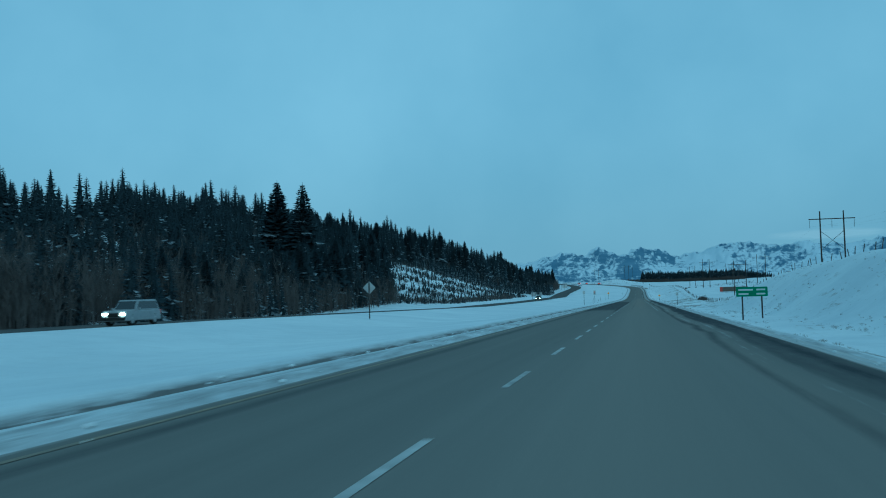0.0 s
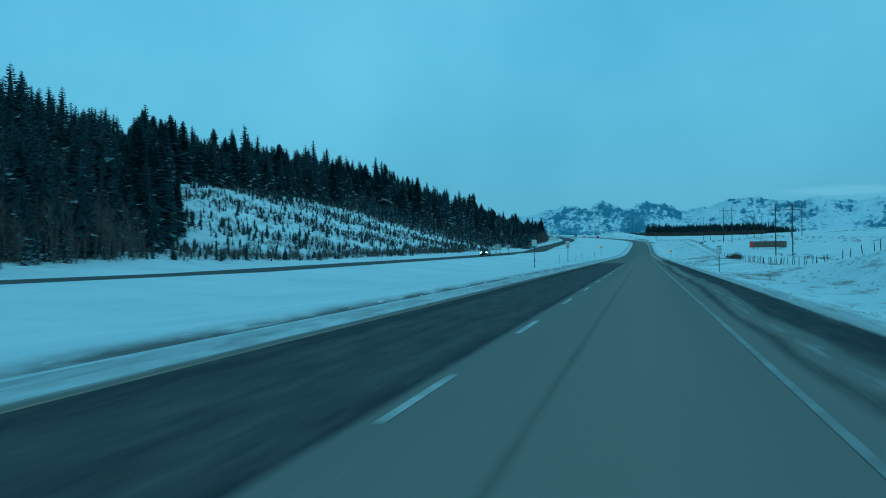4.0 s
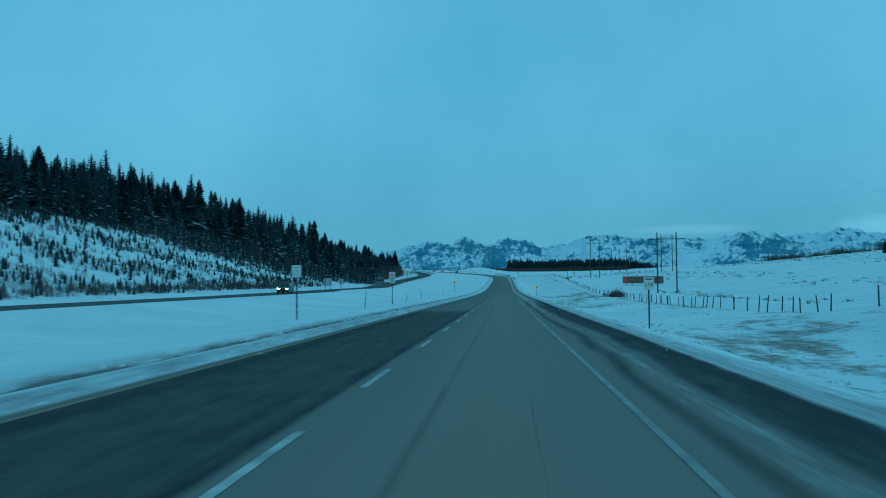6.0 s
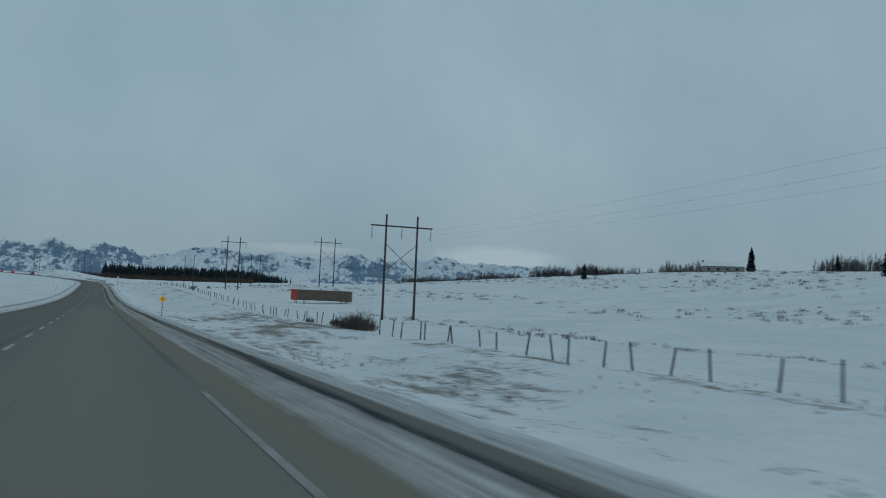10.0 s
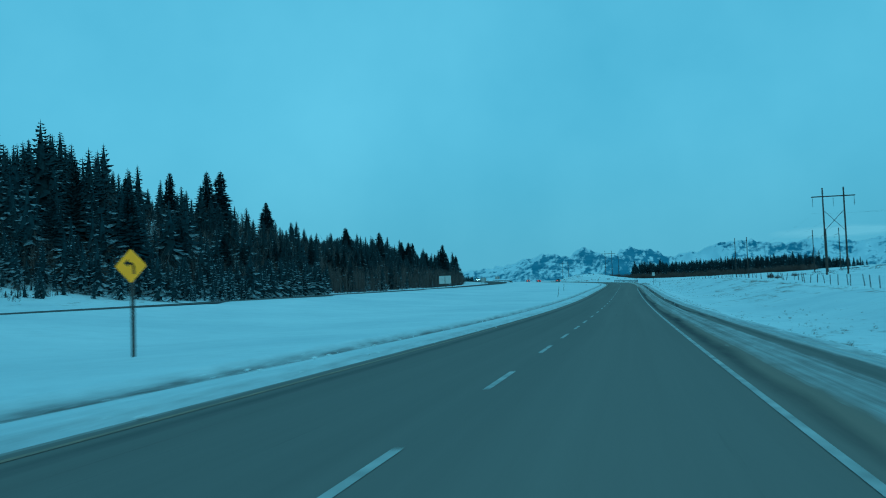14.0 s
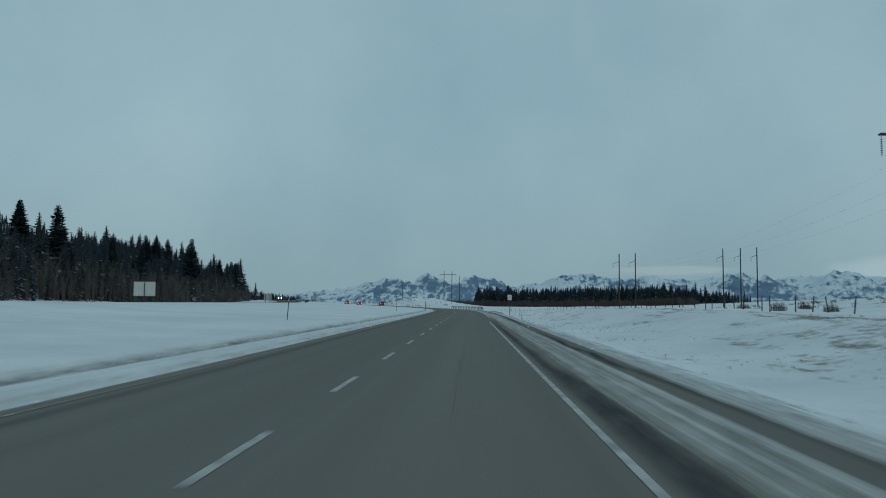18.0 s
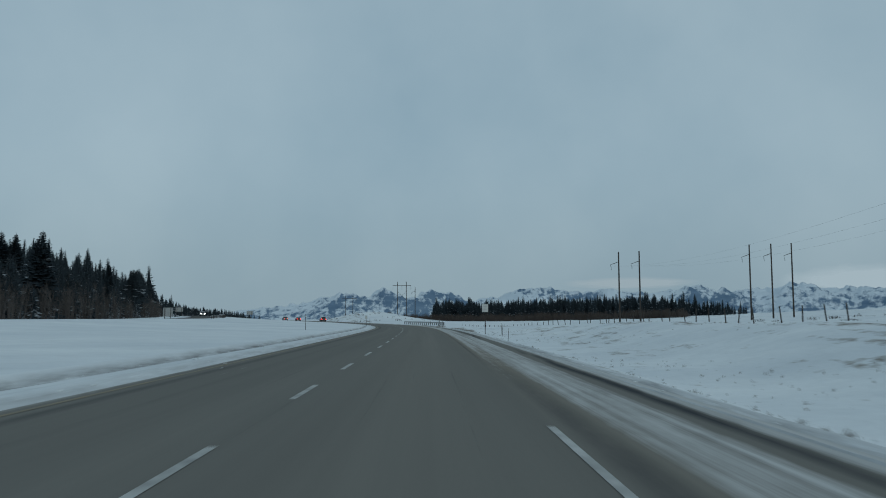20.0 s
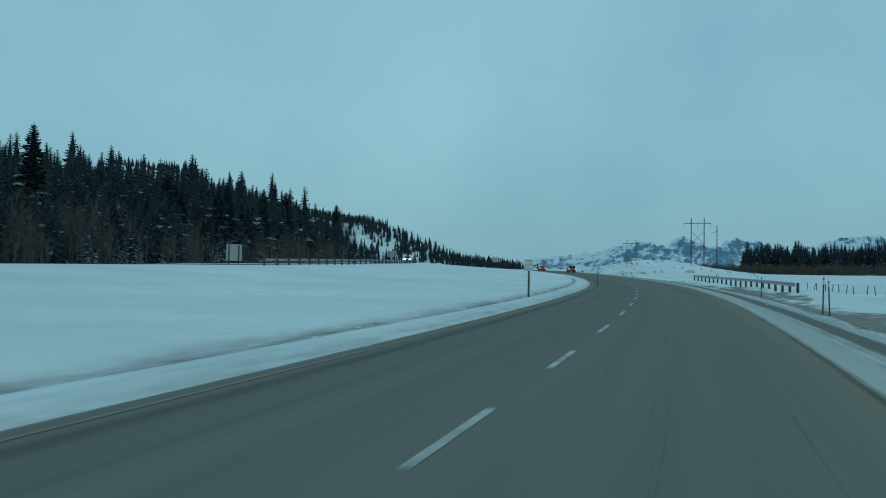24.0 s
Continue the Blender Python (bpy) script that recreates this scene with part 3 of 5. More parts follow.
def build_mountains():
    """A far snowy range on an arc round the middle of the way."""
    az = np.radians(np.arange(-60, 72, 0.085))
    rr = np.arange(3480, 3960, 10.0)
    Az, Rr = np.meshgrid(az, rr)
    deg = np.degrees(az)
    env = np.interp(deg, [-62, -30, -16, -12.9, -10.8, -8.2, -5.6, -4.6, -3.6, -2.7, -2.0, -1.4, -0.4, 1.0, 2.4, 4.6, 5.6, 7.2, 8.5, 10.9, 12.6, 14.6, 15.3, 16.2, 17.6, 19.8, 20.4, 21.3, 22.2, 24, 27, 40, 75],
                    [1.2, 1.4, 1.75, 1.05, 1.6, 1.85, 2.45, 2.6, 2.45, 2.87, 2.6, 2.38, 2.62, 2.7, 2.12, 2.45, 2.88, 2.86, 2.6, 2.74, 2.5, 2.7, 2.98, 2.72, 2.6, 2.66, 2.95, 2.95, 2.66, 2.64, 2.6, 2.4, 2.2])
    t = (Rr - 3480) / 480
    px, py = Rr * np.sin(Az), Rr * np.cos(Az)
    ridg, fine = np.zeros_like(Rr), np.zeros_like(Rr)
    for k in range(Rr.shape[0]):
        for j in range(Rr.shape[1]):
            x, y = px[k, j], py[k, j]
            w = 40 * noise.noise((x / 150, y / 150, 9.0))
            ridg[k, j] = noise.ridged_multi_fractal(((x + w + 0.45 * y) / 215, (y - w) / 420, 3.1), 0.9, 2.1, 6, 0.9, 2.0)
            fine[k, j] = noise.fractal((x / 45, y / 45, 1.0), 0.8, 2.0, 4)
    ridg = np.clip((ridg - ridg.mean()) / ridg.std(), -2, 2.2)
    crest = 0.66 + 0.10 * np.sin(7 * Az * 3.1) + 0.06 * np.sin(41 * Az)
    shape = np.where(t < crest, t / crest, 1 - 1.6 * (t - crest))
    h = np.clip(shape, 0, 1) * (0.84 + 0.085 * ridg + 0.05 * fine)
    # the skyline keeps to the known heights, loosely from bearing to bearing
    peak = (h / Rr).max(0)
    win = np.exp(-(np.arange(-14, 15) / 6.0) ** 2)
    wide = np.convolve(np.pad(peak, 14, mode="edge"), win / win.sum(), mode="valid")
    z = h / wide * np.tan(np.radians(env)) + 1.3 - 8 * (1 - t)
    verts = np.stack([px, py + 360, z], -1).reshape(-1, 3)
    nx, ny = len(az), len(rr)
    i = (np.arange(ny - 1)[:, None] * nx + np.arange(nx - 1)).ravel()
    ob = mesh_object("backdrop_mountains", verts, np.stack([i, i + nx, i + nx + 1, i + 1], 1), HAZED_ROCKS, smooth=True)
    return tagged(ob, "distant snowy rock mountain range with banded cliffs", "mountains", kind="structure")


build_mountains()


def lens_cloud(az, el, wide, tall, seed, glow_strength):
    """A soft pale cloud bank in the sky behind the range."""
    a, R = radians(az), 4420
    m, n, l, b = material("cloud_glow", 1.0, 0, 0)
    v = coords(n, l)
    ln = n.new("ShaderNodeVectorMath")
    ln.operation = "LENGTH"
    l.new(v, ln.inputs[0])
    wob = noise_tex(n, l, coords(n, l, (3.0, 1.0, 2.0)), 1.0 + 0.1 * seed, 4.0)
    fac = maths(n, l, "MULTIPLY", maths(n, l, "SUBTRACT", maths(n, l, "ADD", 0.72, maths(n, l, "MULTIPLY", wob, 0.5)), ln.outputs["Value"]), 2.2)
    fac.node.use_clamp = True
    clear, glow, mix = n.new("ShaderNodeBsdfTransparent"), n.new("ShaderNodeEmission"), n.new("ShaderNodeMixShader")
    glow.inputs["Color"].default_value, glow.inputs["Strength"].default_value = (0.50, 0.55, 0.59, 1), glow_strength
    l.new(fac, mix.inputs[0])
    l.new(clear.outputs[0], mix.inputs[1])
    l.new(glow.outputs[0], mix.inputs[2])
    l.new(mix.outputs[0], n["Material Output"].inputs["Surface"])
    bm = bmesh.new()
    vs = [bm.verts.new((1.3 * math.cos(2 * math.pi * k / 40), 0.08 * math.cos(6.28 * k / 40) ** 2, 1.3 * math.sin(2 * math.pi * k / 40))) for k in range(40)]
    bm.faces.new(vs)
    ob = part("backdrop_cloud", bm, m)
    ob.matrix_basis = pose(R * math.sin(a), 360 + R * math.cos(a), R * math.tan(radians(el)), 0, 0, -az) @ Matrix.Diagonal((wide, 1, tall, 1))
    return tagged(ob, "pale lens-shaped cloud bank above the far mountains", "cloud", kind="structure")


lens_cloud(24.6, 3.0, 360, 75, 1, 0.90)
lens_cloud(12.0, 3.1, 330, 30, 2, 0.78)


# ---- trees ----
def spruce_mesh(seed, height, spread, boughs, fine, frosty=0.10):
    """Crown of many single drooping sprays round a thin dark core, as verts, faces and the snow that lies on each vertex; the base is at the ground."""
    rng = random.Random(seed)
    v, f, frost = [], [], []
    bend = rng.uniform(-0.02, 0.02)
    lop = rng.uniform(0, 6.28)
    fat = [rng.uniform(0.72, 1.15) for _ in range(9)]

    def reach_at(t, a):
        k = t * 8
        wob = fat[int(k)] * (1 - k % 1) + fat[min(8, int(k) + 1)] * (k % 1)
        return spread * (1 - t) ** 0.82 * wob * (0.72 + 0.28 * min(1.0, 4 * t)) * (1 + 0.15 * math.cos(a - lop))

    rings, sides = (8, 6) if fine else (4, 5)
    for k in range(rings):
        t = 0.02 + 0.93 * k / rings
        for j in range(sides):
            a = 6.283 * j / sides + k
            r = reach_at(t, a) * rng.uniform(0.30, 0.55)
            v.append((bend * height * t * t + r * math.cos(a), r * math.sin(a), height * (0.04 + 0.96 * t)))
    v.append((bend * height, 0, height * 0.99))
    for k in range(rings - 1):
        for j in range(sides):
            p, q = k * sides + j, k * sides + (j + 1) % sides
            f.append((p, q, q + sides, p + sides))
    top = rings * sides
    f += [((rings - 1) * sides + j, (rings - 1) * sides + (j + 1) % sides, top) for j in range(sides)]
    frost += [0.0] * len(v)
    for n in range(boughs):
        t = min(0.98, ((n + rng.random()) / boughs) ** 0.9)
        a = n * 2.39996 + rng.uniform(-0.5, 0.5)
        r = reach_at(t, a) * rng.uniform(0.72, 1.14) + 0.2
        z0, ox = height * (0.045 + 0.945 * t), bend * height * t * t
        fall = r * rng.uniform(0.8, 1.2) * (0.62 - 0.85 * t)
        snowy = rng.uniform(0.4, 1.0) if rng.random() < frosty * (1.25 - t) ** 1.5 else 0.0
        for turn, reach, root in ((0.0, 1.0, 0.1), (0.55, 0.62, 0.3), (-0.55, 0.62, 0.3)) if fine else ((0.0, 1.0, 0.12),):
            c, s_ = math.cos(a + turn), math.sin(a + turn)
            bx, by = ox + r * root * math.cos(a), r * root * math.sin(a)
            w = r * rng.uniform(0.13, 0.22) * (1 if fine else 1.25) + 0.06
            mid, hang = rng.uniform(0.45, 0.65) * reach, w * rng.uniform(0.5, 1.1)
            drop = lambda q: fall * q ** 1.35  # noqa: E731
            b0 = len(v)
            v += [(bx, by, z0 - drop(root)), (bx + c * r * mid - s_ * w, by + s_ * r * mid + c * w, z0 - drop(root + mid) - hang),
                  (bx + c * r * reach, by + s_ * r * reach, z0 - drop(min(1.05, root + reach))), (bx + c * r * mid + s_ * w, by + s_ * r * mid - c * w, z0 - drop(root + mid) - hang)]
            f += [(b0, b0 + 2, b0 + 1), (b0, b0 + 3, b0 + 2)]
            frost += [snowy * 0.5, snowy, snowy, snowy]
    b0 = len(v)
    for a in range(3):
        v.append((bend * height + 0.14 * math.cos(a * 2.09), 0.14 * math.sin(a * 2.09), height * 0.9))
    v.append((bend * height * 1.05, 0, height * 1.01))
    f += [(b0 + a, b0 + (a + 1) % 3, b0 + 3) for a in range(3)]
    frost += [0.0] * 4
    return np.array(v), f, np.array(frost)


def trunk_bm(height, r):
    bm = bmesh.new()
    rod(bm, (0, 0, -0.4), (0, 0, height * 0.55), r, r * 0.55, 7)
    rod(bm, (0, 0, height * 0.55), (0, 0, height * 0.97), r * 0.55, 0.03, 6)
    return bm


def scatter(name, kinds, places, mat, label, category):
    """One object of many plants: kinds are (verts, faces) and, for spruces, the snow on each vertex; places are (x, y, z, kind, size, turn)."""
    vs, fs, lie, off = [], [], [], 0
    for x, y, z, k, size, turn in places:
        v, f = kinds[k][:2]
        c, s = math.cos(turn), math.sin(turn)
        w = v * size
        vs.append(np.stack([x + c * w[:, 0] - s * w[:, 1], y + s * w[:, 0] + c * w[:, 1], z + w[:, 2]], 1))
        fs.append((f, off))
        off += len(v)
        if len(kinds[k]) > 2:
            lie.append(kinds[k][2])
    faces = [tuple(i + o for i in q) for f, o in fs for q in f]
    ob = mesh_object(name, np.concatenate(vs), faces, mat, attrs=[("frost", np.concatenate(lie))] if lie else ())
    return tagged(ob, label, category, kind="stuff")


def edge_of_forest(y):
    """How far behind the other carriageway the closed forest begins."""
    return np.interp(y, [-160, 60, 105, 150, 218, 250, 280, 316, 440, 490, 520, 560, 660, 720, 850, 978, 1000, 1100, 1300], [3, 3, 4, 12, 19, 30, 50, 68, 68, 56, 22, 8, 9, 11, 13, 12, 20, 46, 80])


def forest_places():
    rng = np.random.default_rng(11)
    front, back = [], []
    n = 0
    while n < 4500:
        y = float(rng.uniform(-70, 1350))
        e0 = float(edge_of_forest(y))
        e = e0 + (80 if y < 1000 else 150) * float(rng.random()) ** 1.3
        n += 1
        x = float(line_x(y) + opp_x(y) - 6 - e)
        z = float(ground_z(x, y))
        size = float(rng.uniform(0.5, 1.0) * (1.25 if rng.random() < 0.12 and e - e0 > 14 else 1.0) * (1.0 + 0.14 * math.sin(y * 0.13) * math.sin(y * 0.031 + e * 0.1)) * np.interp(y, [-70, 60, 110, 150, 230, 400, 440, 480, 515, 560, 600, 735, 800, 860, 900, 980], [0.49, 0.49, 0.62, 0.82, 1.04, 1.05, 1.18, 1.34, 1.34, 0.98, 0.66, 0.72, 0.58, 1.0, 1.0, 1.0]))
        size = min(size, 0.84) if y < 230 else size
        (front if e - e0 < 10 and y < 900 else back).append((x, y, z - 0.1, int(rng.integers(0, 5)), size, float(rng.uniform(0, 6.28))))
    for lo, hi, count, big in ((425, 545, 420, 1.0), (765, 975, 520, 0.75)):
        for _ in range(count):
            y = float(rng.uniform(lo, hi))
            e = float(edge_of_forest(y)) + float(rng.uniform(0, 55))
            x = float(line_x(y) + opp_x(y) - 6 - e)
            back.append((x, y, float(ground_z(x, y)) - 0.1, int(rng.integers(0, 5)), float(rng.uniform(0.45, 1.1)) * big, float(rng.uniform(0, 6.28))))
    return front, back


FRONT, BACK = forest_places()
LO = [spruce_mesh(40 + k, 14.0 + k % 3, 3.1 + 0.5 * (k % 3), 104, False, 0.16) for k in range(5)]
HI = [spruce_mesh(60 + k, 14.5 + k % 3, 3.5 + 0.4 * (k % 3), 220, True, 0.15) for k in range(5)]
FROSTED = [spruce_mesh(70 + k, 14.0 + k % 3, 3.6 + 0.5 * (k % 3), 70, False, 0.8) for k in range(5)]
SMALL = [spruce_mesh(50 + k, 14.0 + k % 3, 4.6 + 0.8 * (k % 3), 22, False, 0.25) for k in range(5)]
HILL_RNG = random.Random(17)
for _k in range(1500):
    _x, _y = HILL_RNG.uniform(-620, -190), HILL_RNG.uniform(1440, 1640)
    BACK.append((_x, _y, float(ground_z(_x, _y)) - 0.2, HILL_RNG.randrange(5), HILL_RNG.uniform(0.45, 0.75), HILL_RNG.uniform(0, 6)))
EDGE_RNG = random.Random(23)
for _k in range(420):
    _y = EDGE_RNG.uniform(-40, 960)
    if not 230 < _y < 505:
        _x = float(line_x(_y) + opp_x(_y) - 6 - edge_of_forest(_y)) + EDGE_RNG.uniform(-3, 1.5)
        BACK.append((_x, _y, float(ground_z(_x, _y)) - 0.1, EDGE_RNG.randrange(5), EDGE_RNG.uniform(0.22, 0.55), EDGE_RNG.uniform(0, 6)))
YOUNG = []
for _k in range(620):
    _y = EDGE_RNG.uniform(930, 1130)
    _x = EDGE_RNG.uniform(-195, -95)
    if _x < float(line_x(_y) + opp_x(_y)) - 11:
        (BACK if _k % 3 else YOUNG).append((_x, _y, float(ground_z(_x, _y)) - 0.1, EDGE_RNG.randrange(5), EDGE_RNG.uniform(0.25, 0.6) * (1.0 if _k % 3 else 0.6), EDGE_RNG.uniform(0, 6)))
for _k in range(1250):
    _y = EDGE_RNG.uniform(446, 572) if _k < 820 else EDGE_RNG.uniform(-40, 990)
    if 215 < _y < 440:
        continue
    _e = float(edge_of_forest(_y)) + (EDGE_RNG.uniform(-16, 14) if _k < 820 else EDGE_RNG.uniform(-2.5, 3))
    _x = float(line_x(_y) + opp_x(_y)) - 6 - max(_e, 2.0)
    YOUNG.append((_x, _y, float(ground_z(_x, _y)) - 0.1, EDGE_RNG.randrange(5), EDGE_RNG.uniform(0.14, 0.46) * (1.0 if _k < 820 else 0.8), EDGE_RNG.uniform(0, 6)))
FRONT_REST = FRONT[250:]
for _list in (FRONT_REST, BACK):
    for _t in list(_list):
        if 452 < _t[1] < 566 and float(line_x(_t[1]) + opp_x(_t[1])) - 6 - _t[0] < float(edge_of_forest(_t[1])) + 16:
            _list.remove(_t)
            YOUNG.append(_t[:4] + (_t[4] * 0.85, _t[5]))
scatter("frosted_spruces", FROSTED, YOUNG, NEEDLES, "young spruces loaded with snow along the forest edge", "saplings")
scatter("far_forest", LO, BACK + FRONT_REST, NEEDLES, "dense dark spruce forest covering the hillside", "forest")


def spruce_tree(k, label, group):
    root = empty("spruce_tree")
    part("trunk", trunk_bm(14.5 + k % 3, 0.17), BARK, root)
    mesh_object("crown", HI[k][0], HI[k][1], NEEDLES, root, attrs=[("frost", HI[k][2])])
    return tagged(root, label, "tree", group)


TREES = [spruce_tree(k, "dark green spruce tree with snow-dusted boughs", "spruce trees along the forest edge") for k in range(5)]
for k, (x, y, z, q, size, turn) in enumerate(FRONT[:250]):
    m = Matrix.LocRotScale((x, y, z), Euler((0, 0, turn)), (size, size, size))
    if k < 5:
        TREES[k].matrix_basis = m
    else:
        o = copy_thing(TREES[q], m)
        o.scale = (size, size, size)


# the tallest spruces, known by their tops
for k, (x, y, top) in enumerate(((-78.6, 187, 28.1), (-71.0, 182.3, 26.6), (-91.4, 609.4, 29.9), (-93, 588.7, 26.8), (-98, 804.6, 24.7), (-95.1, 805.4, 24.3), (-96.9, 821.5, 25.0),
                                 (-83.3, 714.2, 22.2), (-102.1, 736.7, 26.3), (-100.5, 733, 25.6), (-116.8, 491.3, 36.6), (-116.5, 535.6, 37.0), (-112, 545, 35.0), (-119.6, 976, 27.2), (-71.0, 763.4, 20.0), (-92.0, 637.8, 25.4), (-93.0, 605.7, 29.3))):
    g = float(ground_z(x, y)) - 0.1
    size = (top - g) / (1.01 * (14.5 + (k % 5) % 3))
    o = copy_thing(TREES[k % 5], Matrix.LocRotScale((x, y, g), Euler((0, 0, 0.9 * k)), (size * 1.2, size * 1.2, size)))
    o.scale = (size * 1.2, size * 1.2, size)
    tagged(o, "tall dark spruce rising above the forest", group="tall spruces")


def brush_mesh(seed, height, count, spread, thick=1.0, lean=0.16):
    """A clump of thin bare stems."""
    rng = random.Random(seed)
    v, f = [], []
    for _ in range(count):
        a, r = rng.uniform(0, 6.28), spread * rng.random() ** 0.5
        x, y, h = r * math.cos(a), r * math.sin(a), height * rng.uniform(0.45, 1.05) * (1 - 0.45 * (r / spread) ** 2)
        dx, dy = rng.uniform(-lean, lean) * h, rng.uniform(-lean, lean) * h
        w, b = thick * (0.012 + 0.0022 * height), rng.uniform(0, 3.14)
        cx, cy = w * math.cos(b), w * math.sin(b)
        i = len(v)
        v += [(x - cx, y - cy, -0.2), (x + cx, y + cy, -0.2), (x + dx, y + dy, h)]
        f.append((i, i + 1, i + 2))
        for _ in range(8):
            q = rng.uniform(0.2, 0.9)
            bx, by = rng.uniform(-lean, lean) * h, rng.uniform(-lean, lean) * h
            i = len(v)
            px, py, pz = x + dx * q, y + dy * q, h * q
            v += [(px - cx * 0.75, py - cy * 0.75, pz), (px + cx * 0.75, py + cy * 0.75, pz), (px + bx, py + by, min(h * 1.05, pz + 0.22 * h))]
            f.append((i, i + 1, i + 2))
    return np.array(v), f


def brush_places():
    rng = np.random.default_rng(21)
    out = []
    for _ in range(1300):
        y = float(rng.uniform(-60, 980))
        if 215 < y < 500:
            continue
        e = float(edge_of_forest(y)) + float(rng.uniform(-1.5, 7))
        x = float(line_x(y) + opp_x(y) - 6 - max(e, 2.5))
        out.append((x, y, float(ground_z(x, y)) - 0.1, int(rng.integers(0, 3)), float(rng.uniform(0.7, 1.3)), float(rng.uniform(0, 6.28))))
    # bare aspens standing among the spruces, and low brush along the foot of the cut slope
    for _ in range(420):
        y = float(rng.uniform(-40, 900))
        e = float(edge_of_forest(y)) + float(rng.uniform(3, 40))
        x = float(line_x(y) + opp_x(y) - 6 - e)
        out.append((x, y, float(ground_z(x, y)) - 0.1, int(rng.integers(0, 3)), float(rng.uniform(1.1, 1.7)), float(rng.uniform(0, 6.28))))
    for _ in range(240):
        y = float(rng.uniform(445, 550))
        x = float(line_x(y) + opp_x(y) - 6 - edge_of_forest(y) - rng.uniform(-2, 28))
        out.append((x, y, float(ground_z(x, y)) - 0.1, int(rng.integers(0, 3)), float(rng.uniform(0.6, 1.2)), float(rng.uniform(0, 6.28))))
    for _ in range(260):
        y = float(rng.uniform(225, 420))
        x = float(line_x(y) + opp_x(y) - 6 - np.interp(y, [225, 260, 480], [17, 10, 12]) - rng.uniform(0, 4))
        out.append((x, y, float(ground_z(x, y)) - 0.1, int(rng.integers(0, 3)), float(rng.uniform(0.15, 0.38)), float(rng.uniform(0, 6.28))))
    return out


BRUSH = [brush_mesh(80 + k, 6.6, 38, 2.8, 1.5) for k in range(3)]
scatter("aspen_thicket", BRUSH, brush_places(), TWIGS, "grey-brown bare aspen thicket along the forest foot", "thicket")


def slope_places():
    rng = np.random.default_rng(31)
    out = []
    while len(out) < 5000:
        y = float(rng.uniform(215, 530))
        e = float(rng.uniform(7, 86))
        if e > edge_of_forest(y) + 12 or e < np.interp(y, [205, 260, 480, 530], [14, 9, 11, 20]):
            continue
        if rng.random() < 0.75 and math.sin(y * 0.09 + e * 0.15) + 0.6 * math.sin(y * 0.21 - e * 0.11) > 0.1:
            continue
        x = float(line_x(y) + opp_x(y) - 6 - e)
        out.append((x, y, float(ground_z(x, y)) - 0.1, int(rng.integers(0, 5)), float(0.05 + 0.085 * rng.random() ** 1.5 + (0.10 * rng.random() if rng.random() < 0.08 else 0) + (0.09 * rng.random() if e > edge_of_forest(y) - 6 else 0)), float(rng.uniform(0, 6.28))))
    return out


SLOPE = slope_places()
scatter("young_spruces", SMALL, [p for k, p in enumerate(SLOPE) if k % 2], NEEDLES, "small young spruces scattered over the snowy cut slope", "saplings")
LOW_BRUSH = [brush_mesh(90 + k, 1.9, 22, 0.9) for k in range(3)]
scatter("slope_shrubs", LOW_BRUSH, [(x, y, z, k % 3, 0.35 + 4 * s, a) for k, (x, y, z, _, s, a) in enumerate(SLOPE) if not k % 2], TWIGS, "bare brown shrubs scattered over the snowy cut slope", "shrubs")


def right_wood_places():
    rng = np.random.default_rng(41)
    trees, shrubs = [], []
    for _ in range(4300):
        t = float(rng.random())
        x = -25 + 330 * t + float(rng.uniform(-10, 10))
        y = 1105 - 190 * min(1.0, t * 1.5) + float(rng.random() ** 1.3) * 90
        X = x - float(line_x(y))
        if X < 14 or x < 3 or x > 128 + float(rng.uniform(-12, 12)):
            continue
        trees.append((x, y, float(ground_z(x, y)) - 0.1, int(rng.integers(0, 5)), float(rng.uniform(0.3, 0.8) + (0.15 if rng.random() < 0.08 else 0)) * (0.55 if t < 0.06 else 1) * float(np.interp(x, [10, 45, 105, 130], [1.0, 0.96, 0.92, 0.5])), float(rng.uniform(0, 6.28))))
    for _ in range(1500):
        t = float(rng.random())
        x = -15 + 300 * t
        y = 1090 - 195 * min(1.0, t * 1.5) - float(rng.random()) * 16
        if x - float(line_x(y)) < 14 or x > 105:
            continue
        shrubs.append((x, y, float(ground_z(x, y)) - 0.1, int(rng.integers(0, 3)), float(rng.uniform(0.4, 0.8)), float(rng.uniform(0, 6.28))))
    for _ in range(170):
        x, y = float(rng.uniform(-55, 6)), float(rng.uniform(960, 1075))
        if x - float(line_x(y)) > 11:
            shrubs.append((x, y, float(ground_z(x, y)) - 0.1, int(rng.integers(0, 3)), float(rng.uniform(0.08, 0.26)), float(rng.uniform(0, 6.28))))
    return trees, shrubs


WT, WS = right_wood_places()
scatter("distant_wood", LO, WT, NEEDLES, "dark belt of distant spruce beyond the snowy field", "wood")
scatter("willow_belt", BRUSH, WS, WILLOW, "red-brown willow brush in front of the distant wood", "brush")


